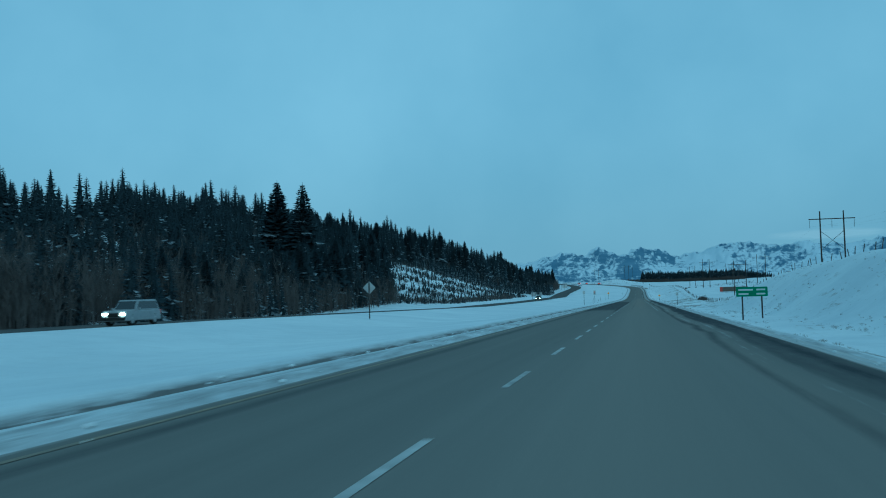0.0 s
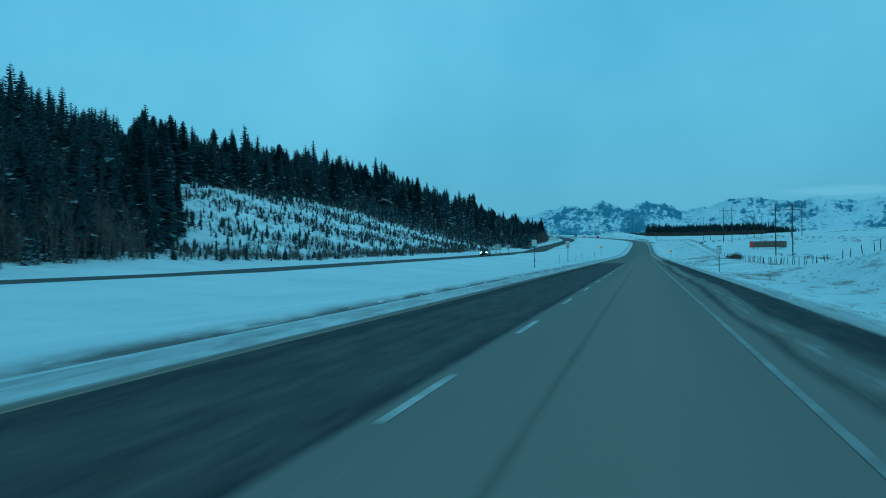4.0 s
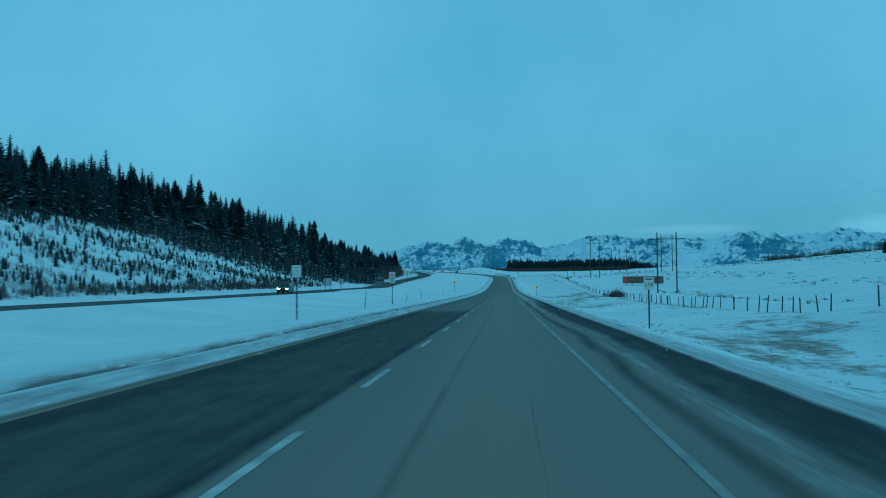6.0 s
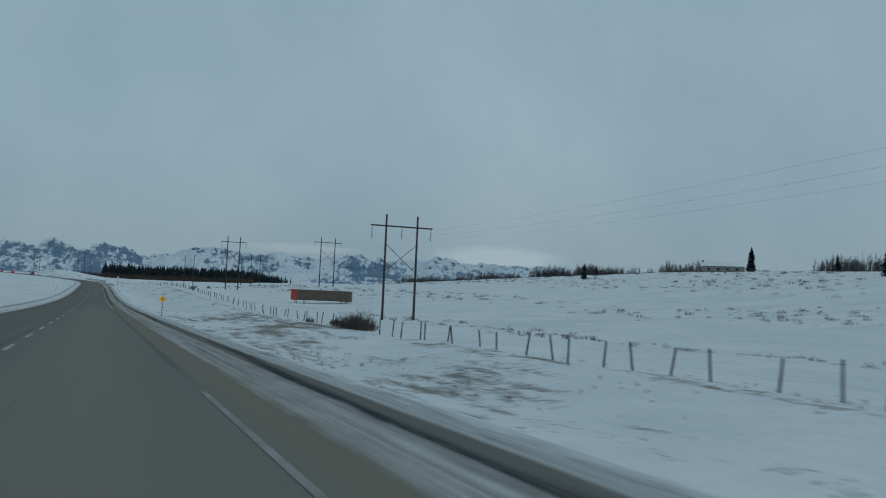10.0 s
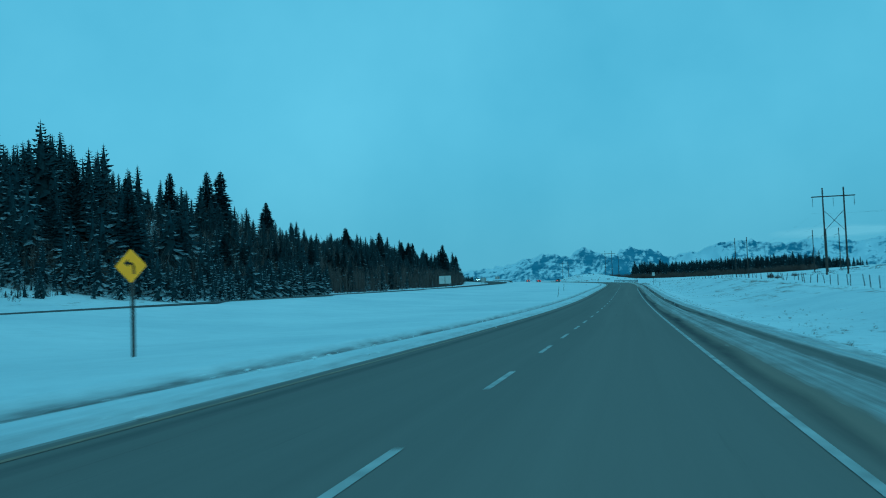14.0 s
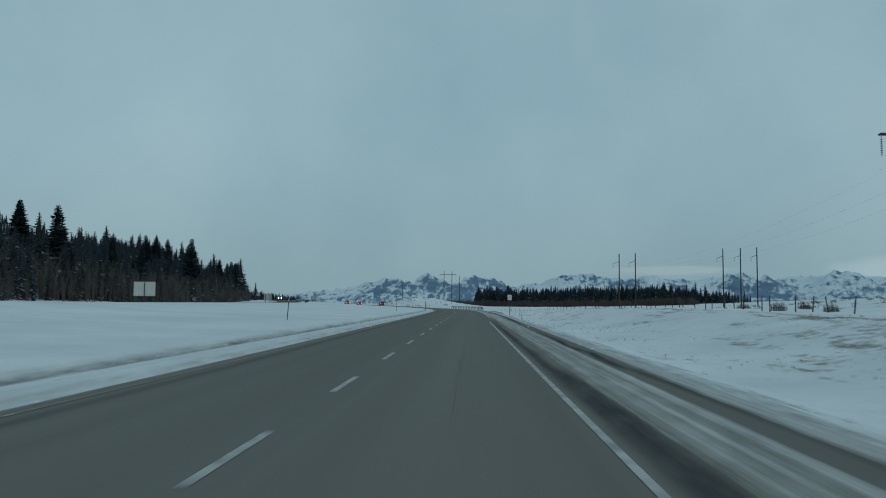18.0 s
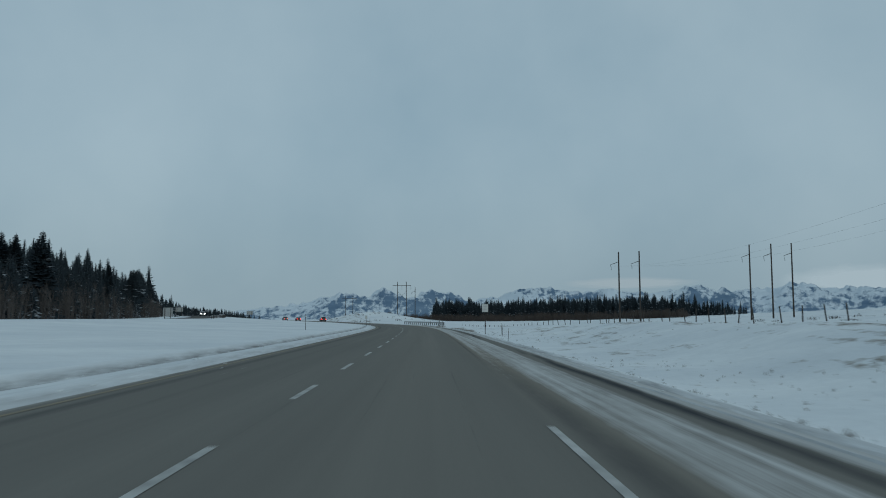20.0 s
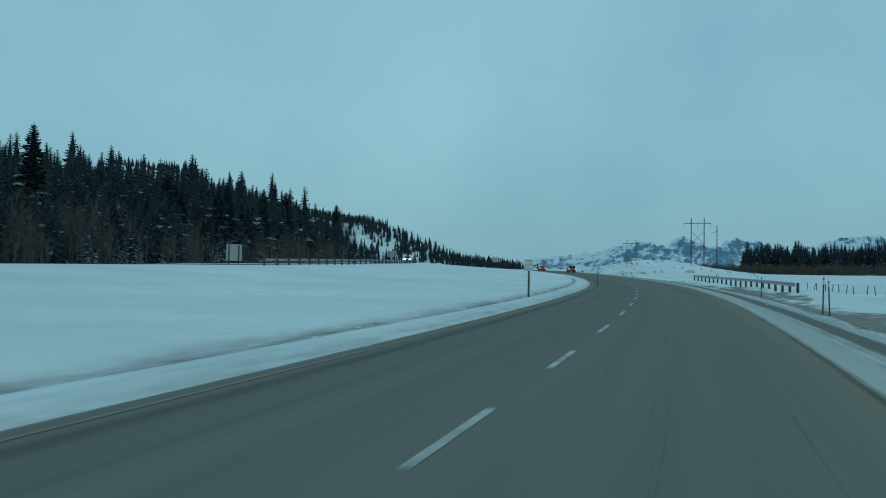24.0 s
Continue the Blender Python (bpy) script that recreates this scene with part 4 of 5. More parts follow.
# ---- power line ----
def h_frame(m, braced=True, height=17.0, gap=5.4, arm=10.6):
    root = empty("power_pylon", m)
    for sx in (-gap / 2, gap / 2):
        bm = bmesh.new()
        rod(bm, (sx, 0, -0.8), (sx, 0, height), 0.21, 0.15, 10)
        part("pole", bm, POLE_WOOD, root)
    bm = bmesh.new()
    box(bm, 0, 0.2, height - 1.9, arm, 0.1, 0.2, 0.02)
    box(bm, 0, -0.2, height - 1.9, arm, 0.1, 0.2, 0.02)
    part("crossarm", bm, POLE_WOOD, root)
    if braced:
        bm = bmesh.new()
        rod(bm, (-gap / 2, 0.1, height - 4.8), (gap / 2, 0.1, height - 9.4), 0.05, None, 6)
        rod(bm, (gap / 2, -0.1, height - 4.8), (-gap / 2, -0.1, height - 9.4), 0.05, None, 6)
        part("cross_brace", bm, POLE_WOOD, root)
    for sx in (-arm / 2 + 0.2, 0, arm / 2 - 0.2):
        bm = bmesh.new()
        rod(bm, (sx, 0, height - 2.0), (sx, 0, height - 4.1), 0.03, None, 6)
        for q in range(9):
            rod(bm, (sx, 0, height - 2.4 - 0.18 * q), (sx, 0, height - 2.47 - 0.18 * q), 0.13, 0.06, 8)
        part("insulator_string", bm, PORCELAIN, root)
    return tagged(root, "weathered wooden H-frame power line structure standing in snow", "power pole", "H-frame power poles")


FRAMES = [(46.3, 231.0), (46.2, 439.4), (44.05, 623.7)]
for (x, y), tall, gap, arm in zip(FRAMES, (17.2, 17.2, 18.9), (5.4, 5.4, 4.3), (10.6, 10.6, 8.9)):
    h_frame(pose(x, y, float(ground_z(x, y))), True, tall, gap, arm)
h_frame(pose(80.2, 632.6, float(ground_z(80.2, 632.6))), True, 18.5)
for x, y, turn, tall, gap in ((-13.2, 1054.7, 4, 18.7, 4.5), (-55, 1230, 12, 18.5, 5.0)):
    h_frame(pose(x, y, float(ground_z(x, y)), 0, 0, turn), True, tall, gap, 2.1 * gap)



def arm_pole(m, height=17.0):
    root = empty("power_pole", m)
    bm = bmesh.new()
    rod(bm, (0, 0, -0.8), (0, 0, height), 0.20, 0.14, 10)
    part("pole", bm, POLE_WOOD, root)
    bm = bmesh.new()
    rod(bm, (0, 0, height - 2.2), (-1.9, -0.3, height - 2.9), 0.07, 0.05, 6)
    part("arm", bm, POLE_WOOD, root)
    bm = bmesh.new()
    for q in range(8):
        rod(bm, (-1.9 + 0.03 * q, -0.3, height - 2.9 - 0.15 * q), (-1.9 + 0.03 * q, -0.3, height - 2.97 - 0.15 * q), 0.11, 0.06, 8)
    part("insulator_string", bm, PORCELAIN, root)
    return tagged(root, "single wooden power pole with an angled insulator arm", "power pole", "single angle poles")


for x, y in ((72.5, 798.3), (77.7, 799.0), (82.6, 799.6), (42.4, 796), (47.0, 796), (-6.6, 1060)):
    arm_pole(pose(x, y, float(ground_z(x, y))))


# ---- fence ----
def fence_run(pts, gap, seed):
    rng = random.Random(seed)
    root = empty("wire_fence", pose(pts[0][0], pts[0][1], float(ground_z(*pts[0]))))
    inv = root.matrix_basis.inverted()
    bm = bmesh.new()
    rod(bm, (0, 0, -0.5), (0, 0, 1.35), 0.062, 0.05, 7)
    proto = part("post", bm, FENCE_WOOD, root)
    tops = []
    first = True
    for (ax, ay), (bx, by) in zip(pts, pts[1:]):
        n = max(1, int(math.hypot(bx - ax, by - ay) / gap))
        for k in range(n):
            x, y = ax + (bx - ax) * k / n + rng.uniform(-0.4, 0.4), ay + (by - ay) * k / n + rng.uniform(-0.7, 0.7)
            m = inv @ pose(x, y, float(ground_z(x, y)) + rng.uniform(-0.1, 0.1), rng.uniform(-9, 9), rng.uniform(-9, 9) + 4 * math.sin(0.11 * y), rng.uniform(0, 360))
            if first:
                proto.matrix_basis, first = m, False
            else:
                share("post", proto, root, m)
            tops.append(m @ Vector((0, 0, 1.2)))
    for drop in (0.0, 0.35, 0.7):
        bm = bmesh.new()
        for a, b in zip(tops, tops[1:]):
            rod(bm, a - Vector((0, 0, drop)), b - Vector((0, 0, drop)), 0.0016, None, 3)
        part("wire", bm, WIRE, root)
    return tagged(root, "leaning grey wooden post and wire fence in snow", "fence")


fence_run([(26.5, 10), (26, 120), (25.5, 190), (24.5, 243)], 4.4, 3)
fence_run([(24, 246), (24, 300), (24.5, 345), (25.2, 383)], 3.2, 4)
fence_run([(26, 402), (27, 500), (28, 600)], 4.4, 5)
fence_run([(28.5, 604), (28, 690), (26, 745), (20, 800), (10, 880)], 4.2, 6)


# ---- signs ----
def text_part(name, words, size, mat, parent, m, extrude=0.004):
    cu = bpy.data.curves.new(name, "FONT")
    cu.body, cu.size, cu.align_x, cu.align_y, cu.extrude, cu.resolution_u = words, size, "CENTER", "CENTER", extrude, 3
    tmp = bpy.data.objects.new(name, cu)
    scene.collection.objects.link(tmp)
    me = bpy.data.meshes.new_from_object(tmp.evaluated_get(bpy.context.evaluated_depsgraph_get()))
    bpy.data.objects.remove(tmp)
    me.materials.clear()
    me.materials.append(mat)
    ob = new(name, me)
    ob.parent, ob.matrix_basis = parent, m
    return ob


def plate_bm(w, h, t=0.012, corner=0.05, turn=0.0):
    """An upright plate with rounded corners in the xz plane, front face at -y."""
    bm = bmesh.new()
    ring = []
    for cx, cz, a0 in ((w / 2 - corner, h / 2 - corner, 0), (-w / 2 + corner, h / 2 - corner, 90), (-w / 2 + corner, -h / 2 + corner, 180), (w / 2 - corner, -h / 2 + corner, 270)):
        for k in range(4):
            a = radians(a0 + 30 * k)
            ring.append((cx + corner * math.cos(a), cz + corner * math.sin(a)))
    c, s = math.cos(radians(turn)), math.sin(radians(turn))
    front = [bm.verts.new((x * c - z * s, -t / 2, x * s + z * c)) for x, z in ring]
    back = [bm.verts.new((v.co.x, t / 2, v.co.z)) for v in front]
    bm.faces.new(front)
    bm.faces.new(back[::-1])
    n = len(ring)
    for k in range(n):
        bm.faces.new((front[(k + 1) % n], front[k], back[k], back[(k + 1) % n]))
    return bm


def bar(name, x, z, w, h, mat, parent, y=-0.012):
    bm = bmesh.new()
    box(bm, x, y, z, w, 0.004, h)
    return part(name, bm, mat, parent)


def sign_post(root, x, height, wood=True, r=0.047):
    bm = bmesh.new()
    if wood:
        box(bm, x, 0.075, height / 2 - 0.3, 2 * r, 2 * r, height + 0.6, 0.012)
    else:
        rod(bm, (x, 0.06, -0.6), (x, 0.06, height), r * 0.6, None, 8)
    return part("post", bm, FENCE_WOOD if wood else STEEL, root)


def sign_root(x, y, turn, label, category="road sign"):
    root = empty("road_sign", pose(x, y, float(ground_z(x, y)), 0, 0, turn))
    return tagged(root, label, category)


def single_sign(x, y, turn, w, h, top, face, label, extra=None, diamond=False, back=False):
    root = sign_root(x, y, turn, label)
    sign_post(root, 0, top - 0.05)
    bm = plate_bm(w, h, corner=0.05, turn=45 if diamond else 0)
    mid = top - (h * 0.7071 if diamond else h / 2)
    p = part("panel", bm, face, root)
    p.matrix_basis = pose(0, 0, mid)
    if back:
        for dz in (-0.18, 0.18):
            bar("bracket", 0, mid + dz, w * 0.8, 0.05, STEEL, root, -0.02)
    if extra:
        extra(root, p, mid)
    return root


def curve_arrow(root, p, mid):
    bm = bmesh.new()
    pts = [(0.13, -0.28), (0.13, -0.05), (0.06, 0.08), (-0.10, 0.12)]
    for (ax, az), (bx, bz) in zip(pts, pts[1:]):
        dx, dz = bx - ax, bz - az
        ln = math.hypot(dx, dz)
        box(bm, 0, 0, 0, 0.09, 0.005, ln + 0.06, m=Matrix.Translation(((ax + bx) / 2, -0.010, (az + bz) / 2)) @ Matrix.Rotation(math.atan2(dx, dz), 4, "Y"))
    a, b, c = bm.verts.new((-0.10, -0.0125, 0.27)), bm.verts.new((-0.10, -0.0125, -0.03)), bm.verts.new((-0.30, -0.0125, 0.12))
    bm.faces.new((a, b, c))
    bmesh.ops.scale(bm, vec=(0.78, 1, 0.78), verts=bm.verts)
    part("arrow", bm, SIGN_BLACK, p)


def speed_face(root, p, mid):
    bar("writing_bar", 0, 0.28, 0.46, 0.08, SIGN_BLACK, p)
    text_part("numerals", "110", 0.38, SIGN_BLACK, p, pose(0, -0.012, -0.08, 90, 0, 0))


def ring_face(root, p, mid):
    bm = bmesh.new()
    r = 0.22
    for k in range(20):
        a, b = 2 * math.pi * k / 20, 2 * math.pi * (k + 1) / 20
        rod(bm, (r * math.cos(a), -0.012, 0.28 + r * math.sin(a)), (r * math.cos(b), -0.012, 0.28 + r * math.sin(b)), 0.028, None, 5)
    rod(bm, (-r * 0.7, -0.012, 0.28 + r * 0.7), (r * 0.7, -0.012, 0.28 - r * 0.7), 0.024, None, 5)
    part("prohibition_ring", bm, SIGN_RED, p)
    bar("symbol", 0, 0.28, 0.2, 0.09, SIGN_BLACK, p)
    for k in range(3):
        bar("writing_bar", 0, -0.14 - 0.17 * k, 0.5 - 0.06 * k, 0.07, SIGN_BLACK, p)


def lines_face(root, p, mid):
    for k in range(3):
        bar("writing_bar", 0, 0.24 - 0.22 * k, 0.46 - 0.07 * (k % 2), 0.06, SIGN_BACK, p)


single_sign(-25.4, 80.0, 180, 0.9, 0.9, 3.7, SIGN_BACK, "grey back of a diamond warning sign in the snowy median", diamond=True)
single_sign(-45.2, 71.5, 180, 0.9, 0.9, 3.5, SIGN_BACK, "grey back of a diamond warning sign before dark trees", diamond=True)
single_sign(-14.4, 239.2, 0, 0.66, 0.84, 3.7, SIGN_WHITE, "white road sign with dark writing on a wooden post", lines_face)
single_sign(-14.0, 289.5, 0, 0.75, 1.4, 4.0, SIGN_WHITE, "tall white sign with a red prohibition ring", ring_face)
single_sign(9.45, 237.7, 0, 0.66, 0.84, 3.6, SIGN_WHITE, "white speed limit sign reading 110 on a wooden post", speed_face)
single_sign(-14.6, 440.2, 0, 0.74, 0.74, 3.2, SIGN_YELLOW, "yellow diamond curve warning sign in the median snow", curve_arrow, True)
single_sign(9.2, 441.0, 0, 0.74, 0.74, 3.2, SIGN_YELLOW, "yellow diamond curve warning sign on the snowy verge", curve_arrow, True)
single_sign(8.0, 722.5, 0, 0.85, 1.1, 4.0, SIGN_WHITE, "white road sign with dark writing before the bend", lines_face)
single_sign(-11.3, 762.5, 0, 0.45, 0.60, 1.95, SIGN_WHITE, "small white marker sign in the snow bank", lines_face)


def board_sign(x, y, turn, w, h, low, face, label, rows=(), posts=2, seams=0):
    root = sign_root(x, y, turn, label)
    for k in range(posts):
        sign_post(root, (k - (posts - 1) / 2) * w * 0.62, low + h * 0.95, True, 0.07)
    p = part("panel", plate_bm(w, h, 0.02, 0.06), face, root)
    p.matrix_basis = pose(0, 0, low + h / 2)
    for k in range(seams):
        bar("seam", (k - (seams - 1) / 2) * w / (seams + 1), 0, 0.05, h * 0.98, FENCE_WOOD, p, -0.016)
    for x0, z0, bw, bh in rows:
        bar("writing_bar", x0, z0, bw, bh, SIGN_WHITE, p, -0.016)
    return root


board_sign(10.9, 91.2, 0, 3.0, 0.95, 2.35, SIGN_GREEN, "green distance sign with two white lines on wooden posts",
           [(-0.58, 0.2, 1.4, 0.17), (0.85, 0.2, 0.85, 0.17), (-0.8, -0.22, 0.95, 0.17), (0.85, -0.22, 0.85, 0.17)])
board_sign(-49.0, 426.0, 180, 2.2, 2.0, 1.3, SIGN_BACK, "grey back of a large road sign beyond the median", seams=1)
board_sign(-46.0, 430.0, 180, 1.3, 1.6, 1.6, SIGN_BACK, "grey back of a narrow road sign beyond the median", posts=1)
board_sign(-55.0, 687.0, 180, 3.7, 2.4, 1.6, SIGN_WHITE, "pale back of a wide board sign before the forest", posts=3, seams=2)
board_sign(-64.7, 823.0, 180, 2.4, 2.2, 0.9, SIGN_BACK, "grey back of a road sign on wooden posts")
board_sign(-96.0, 1086.6, 180, 3.3, 1.9, 3.0, SIGN_BACK, "dark board sign on posts at the far bend")
board_sign(-111.0, 1003.0, 180, 3.3, 1.9, 2.0, SIGN_BACK, "grey back of a board sign beyond the guard rail")


def delineator(x, y, tall, lean, label="thin weathered marker post leaning in the snow"):
    root = empty("marker_post", pose(x, y, float(ground_z(x, y)), lean, lean * 1.5, 0))
    bm = bmesh.new()
    box(bm, 0, 0, tall / 2 - 0.2, 0.055, 0.04, tall + 0.4, 0.01)
    part("post", bm, FENCE_WOOD, root)
    bm = bmesh.new()
    box(bm, 0, -0.024, tall - 0.18, 0.05, 0.006, 0.16)
    part("reflector", bm, SIGN_WHITE, root)
    return tagged(root, label, "marker post", "marker posts along the road")


for x, y, tall, lean in ((-13.2, 262, 1.6, 4), (-13.6, 325, 1.9, -3), (-13.5, 300, 1.2, 12), (-13.8, 380, 1.7, 2), (-10, 545, 1.5, 6), (-13, 600, 1.6, 3), (-12.6, 690, 1.6, 0),
                         (2.0, 752.2, 1.5, 1), (2.6, 756.0, 1.5, -1), (0.5, 775, 1.4, 1), (-13, 800, 1.6, 0), (9.5, 712, 1.5, 2), (9.8, 716, 1.5, -2), (8.8, 735, 1.5, 3), (9.2, 700, 1.4, 2)):
    delineator(x, y, tall, lean)


# ---- guard rails ----
def guard_rail(place, s0, s1, label):
    root = empty("guard_rail", Matrix.Translation(place(s0)))
    inv = root.matrix_basis.inverted()
    sect = [(0.0, -0.155), (0.08, -0.10), (0.02, -0.03), (0.02, 0.03), (0.08, 0.10), (0.0, 0.155)]
    ss = np.arange(s0, s1 + 0.1, 3.8)
    vs, fs = [], []
    for k, s in enumerate(ss):
        p, q = place(s), place(s + 0.5)
        d = (q - p).normalized()
        side = Vector((d.y, -d.x, 0))
        for off, dz in sect:
            vs.append(inv @ (p + Vector((0, 0, 0.56 + dz)) - side * off))
        if k:
            b = 6 * k
            fs += [(b + j - 6, b + j - 5, b + j + 1, b + j) for j in range(5)]
    mesh_object("rail_beam", vs, fs, STEEL, root)
    bm = bmesh.new()
    box(bm, 0, 0, 0.1, 0.18, 0.2, 1.2, 0.012)
    proto = part("post", bm, FENCE_WOOD, root)
    for k, s in enumerate(ss):
        p, q = place(s), place(s + 0.5)
        d = (q - p).normalized()
        m = inv @ Matrix.Translation(p + Vector((d.y, -d.x, 0)) * 0.13) @ Matrix.Rotation(math.atan2(-d.x, d.y), 4, "Z")
        if k:
            share("post", proto, root, m)
        else:
            proto.matrix_basis = m
    return tagged(root, label, "guard rail", "guard rails")


def ours(X):
    return lambda s: Vector(road_at(s, X).tolist())


def others(X):
    return lambda s: Vector(opp_at(s, X).tolist())


guard_rail(lambda s: Vector(road_at(s, 9.0 + (s - 785) * 0.03).tolist()), 785, 862, "grey steel guard rail on wooden posts along the bend")
guard_rail(others(6.3), 803, 930, "grey steel guard rail beside the opposite carriageway")


# ---- freight container, barn, bushes, single trees ----
CONTAINER = plain("faded_brown_steel", (0.14, 0.115, 0.09), (0.10, 0.085, 0.07), 0.65, 0.1, scale=0.8)
RED_STEEL = plain("faded_red_steel", (0.36, 0.07, 0.05), (0.27, 0.055, 0.045), 0.6, 0.1, scale=1.5)


def freight_trailer():
    x0, y0, x1, y1 = 43.1, 512.7, 56.3, 507.1
    ang = math.degrees(math.atan2(y1 - y0, x1 - x0))
    ln = math.hypot(x1 - x0, y1 - y0)
    gx, gy = (x0 + x1) / 2, (y0 + y1) / 2
    root = empty("freight_trailer", pose(gx, gy, float(ground_z(gx, gy)), 0, 0, ang))
    bm = bmesh.new()
    box(bm, 0, 1.2, 1.95, ln, 2.4, 2.5, 0.03)
    for k in range(34):
        box(bm, -ln / 2 + (k + 0.5) * ln / 34, -0.02, 1.95, ln / 68, 0.05, 2.25)
    part("body", bm, CONTAINER, root, "faded brown ribbed side walls")
    bm = bmesh.new()
    box(bm, -ln / 2 + 0.75, 1.2, 1.95, 1.6, 2.52, 2.54, 0.03)
    part("end_section", bm, RED_STEEL, root, "faded red front end")
    bm = bmesh.new()
    box(bm, 0, 1.2, 3.23, ln + 0.04, 2.42, 0.08, 0.02)
    part("roof_snow", bm, SNOW, root, "thin snow on the roof")
    for px_, w in ((-ln / 2 + 0.9, 0.16), (-ln / 2 + 3.0, 0.16), (ln / 2 - 1.2, 0.2), (ln / 2 - 2.4, 0.2)):
        for py_ in (0.3, 2.1):
            bm = bmesh.new()
            box(bm, px_, py_, 0.25, w, 0.16, 0.95, 0.01)
            part("support_leg", bm, STEEL, root)
    return tagged(root, "long brown freight trailer with red end parked in snow", "trailer")


freight_trailer()
BARN_WALL = plain("grey_barn_boards", (0.25, 0.25, 0.245), (0.19, 0.19, 0.185), 0.8, scale=0.8)


def barn(x, y):
    root = empty("barn", pose(x, y, float(ground_z(x, y)) + 0.2, 0, 0, -38))
    bm = bmesh.new()
    box(bm, 9, 0, 1.2, 18, 7, 3.4, 0.03)
    part("wall", bm, BARN_WALL, root)
    bm = bmesh.new()
    pts = [(-0.5, -4.0, 2.8), (18.5, -4.0, 2.8), (18.5, 0, 4.8), (-0.5, 0, 4.8), (18.5, 4.0, 2.8), (-0.5, 4.0, 2.8)]
    v = [bm.verts.new(p) for p in pts]
    bm.faces.new((v[0], v[1], v[2], v[3]))
    bm.faces.new((v[3], v[2], v[4], v[5]))
    bm.faces.new((v[0], v[3], v[5]))
    bm.faces.new((v[1], v[4], v[2]))
    bm.faces.new((v[0], v[5], v[4], v[1]))
    part("roof", bm, SNOW, root, "snow-covered gable roof")
    for k in range(4):
        bm = bmesh.new()
        box(bm, 3 + 4 * k, -3.5, 1.5, 1.3, 0.06, 0.9)
        part("window", bm, SIGN_BLACK, root)
    bm = bmesh.new()
    box(bm, 0.4, 0, 4.6, 0.7, 0.7, 1.8, 0.03)
    part("chimney", bm, FENCE_WOOD, root)
    return tagged(root, "long low grey barn with snowy roof on the ridge", "barn")


barn(250.8, 634.0)
LONE = [(249.2, 599.2, 0.72), (256, 560, 0.45), (205, 489, 0.55), (262, 543, 0.5), (236, 700, 0.35), (172, 600, 0.42), (262, 520, 0.5)]
for k, (x, y, size) in enumerate(LONE):
    o = copy_thing(TREES[k % 5], Matrix.LocRotScale((x, y, float(ground_z(x, y)) - 0.1), Euler((0, 0, 1.3 * k)), (size, size, size)))
    o.scale = (size, size, size)
    tagged(o, "lone dark spruce standing on the snowy ridge", group="lone spruces on the ridge")


def ridge_row():
    rng = np.random.default_rng(51)
    out = []
    for _ in range(620):
        y = float(rng.uniform(470, 1000))
        x = 268 + float(rng.uniform(-6, 30)) - 0.10 * (y - 600)
        if 585 < y < 660 and rng.random() < 0.9:
            continue
        if math.sin(y * 0.06) < -0.55:
            continue
        out.append((x, y, float(ground_z(x, y)) - 0.2, int(rng.integers(0, 3)), float(rng.uniform(0.8, 1.6)), float(rng.uniform(0, 6.28))))
    return out


ASPENS = [brush_mesh(330 + k, 6.6, 30, 2.6, 3.2, 0.2) for k in range(3)]
scatter("ridge_thicket", ASPENS, ridge_row(), TWIGS, "bare grey aspens along the ridge of the snowy field", "thicket")


def bush(x, y, size, k):
    root = empty("willow_bush", pose(x, y, float(ground_z(x, y)), 0, 0, 50 * k))
    v, f = brush_mesh(200 + k, 1.9, 120, 1.3)
    mesh_object("stem_clump", v * size, f, WILLOW if k % 2 else TWIGS, root)
    v, f = brush_mesh(260 + k, 1.1, 150, 1.5)
    mesh_object("twig_clump", v * size, f, WILLOW, root)
    return tagged(root, "bare red-brown willow bush by the fence", "bush", "willow bushes by the fence")


for k, (x, y, size) in enumerate(((25.0, 385, 0.8), (25.6, 388, 1.05), (26.4, 390.5, 1.2), (25.4, 393, 1.1), (26.8, 396, 1.0), (26.2, 400, 0.7), (27.5, 407, 0.5), (25.5, 412, 0.45), (31, 628, 0.6), (34, 650, 0.6), (30, 612, 0.5), (38, 640, 0.6))):
    bush(x, y, size, k)


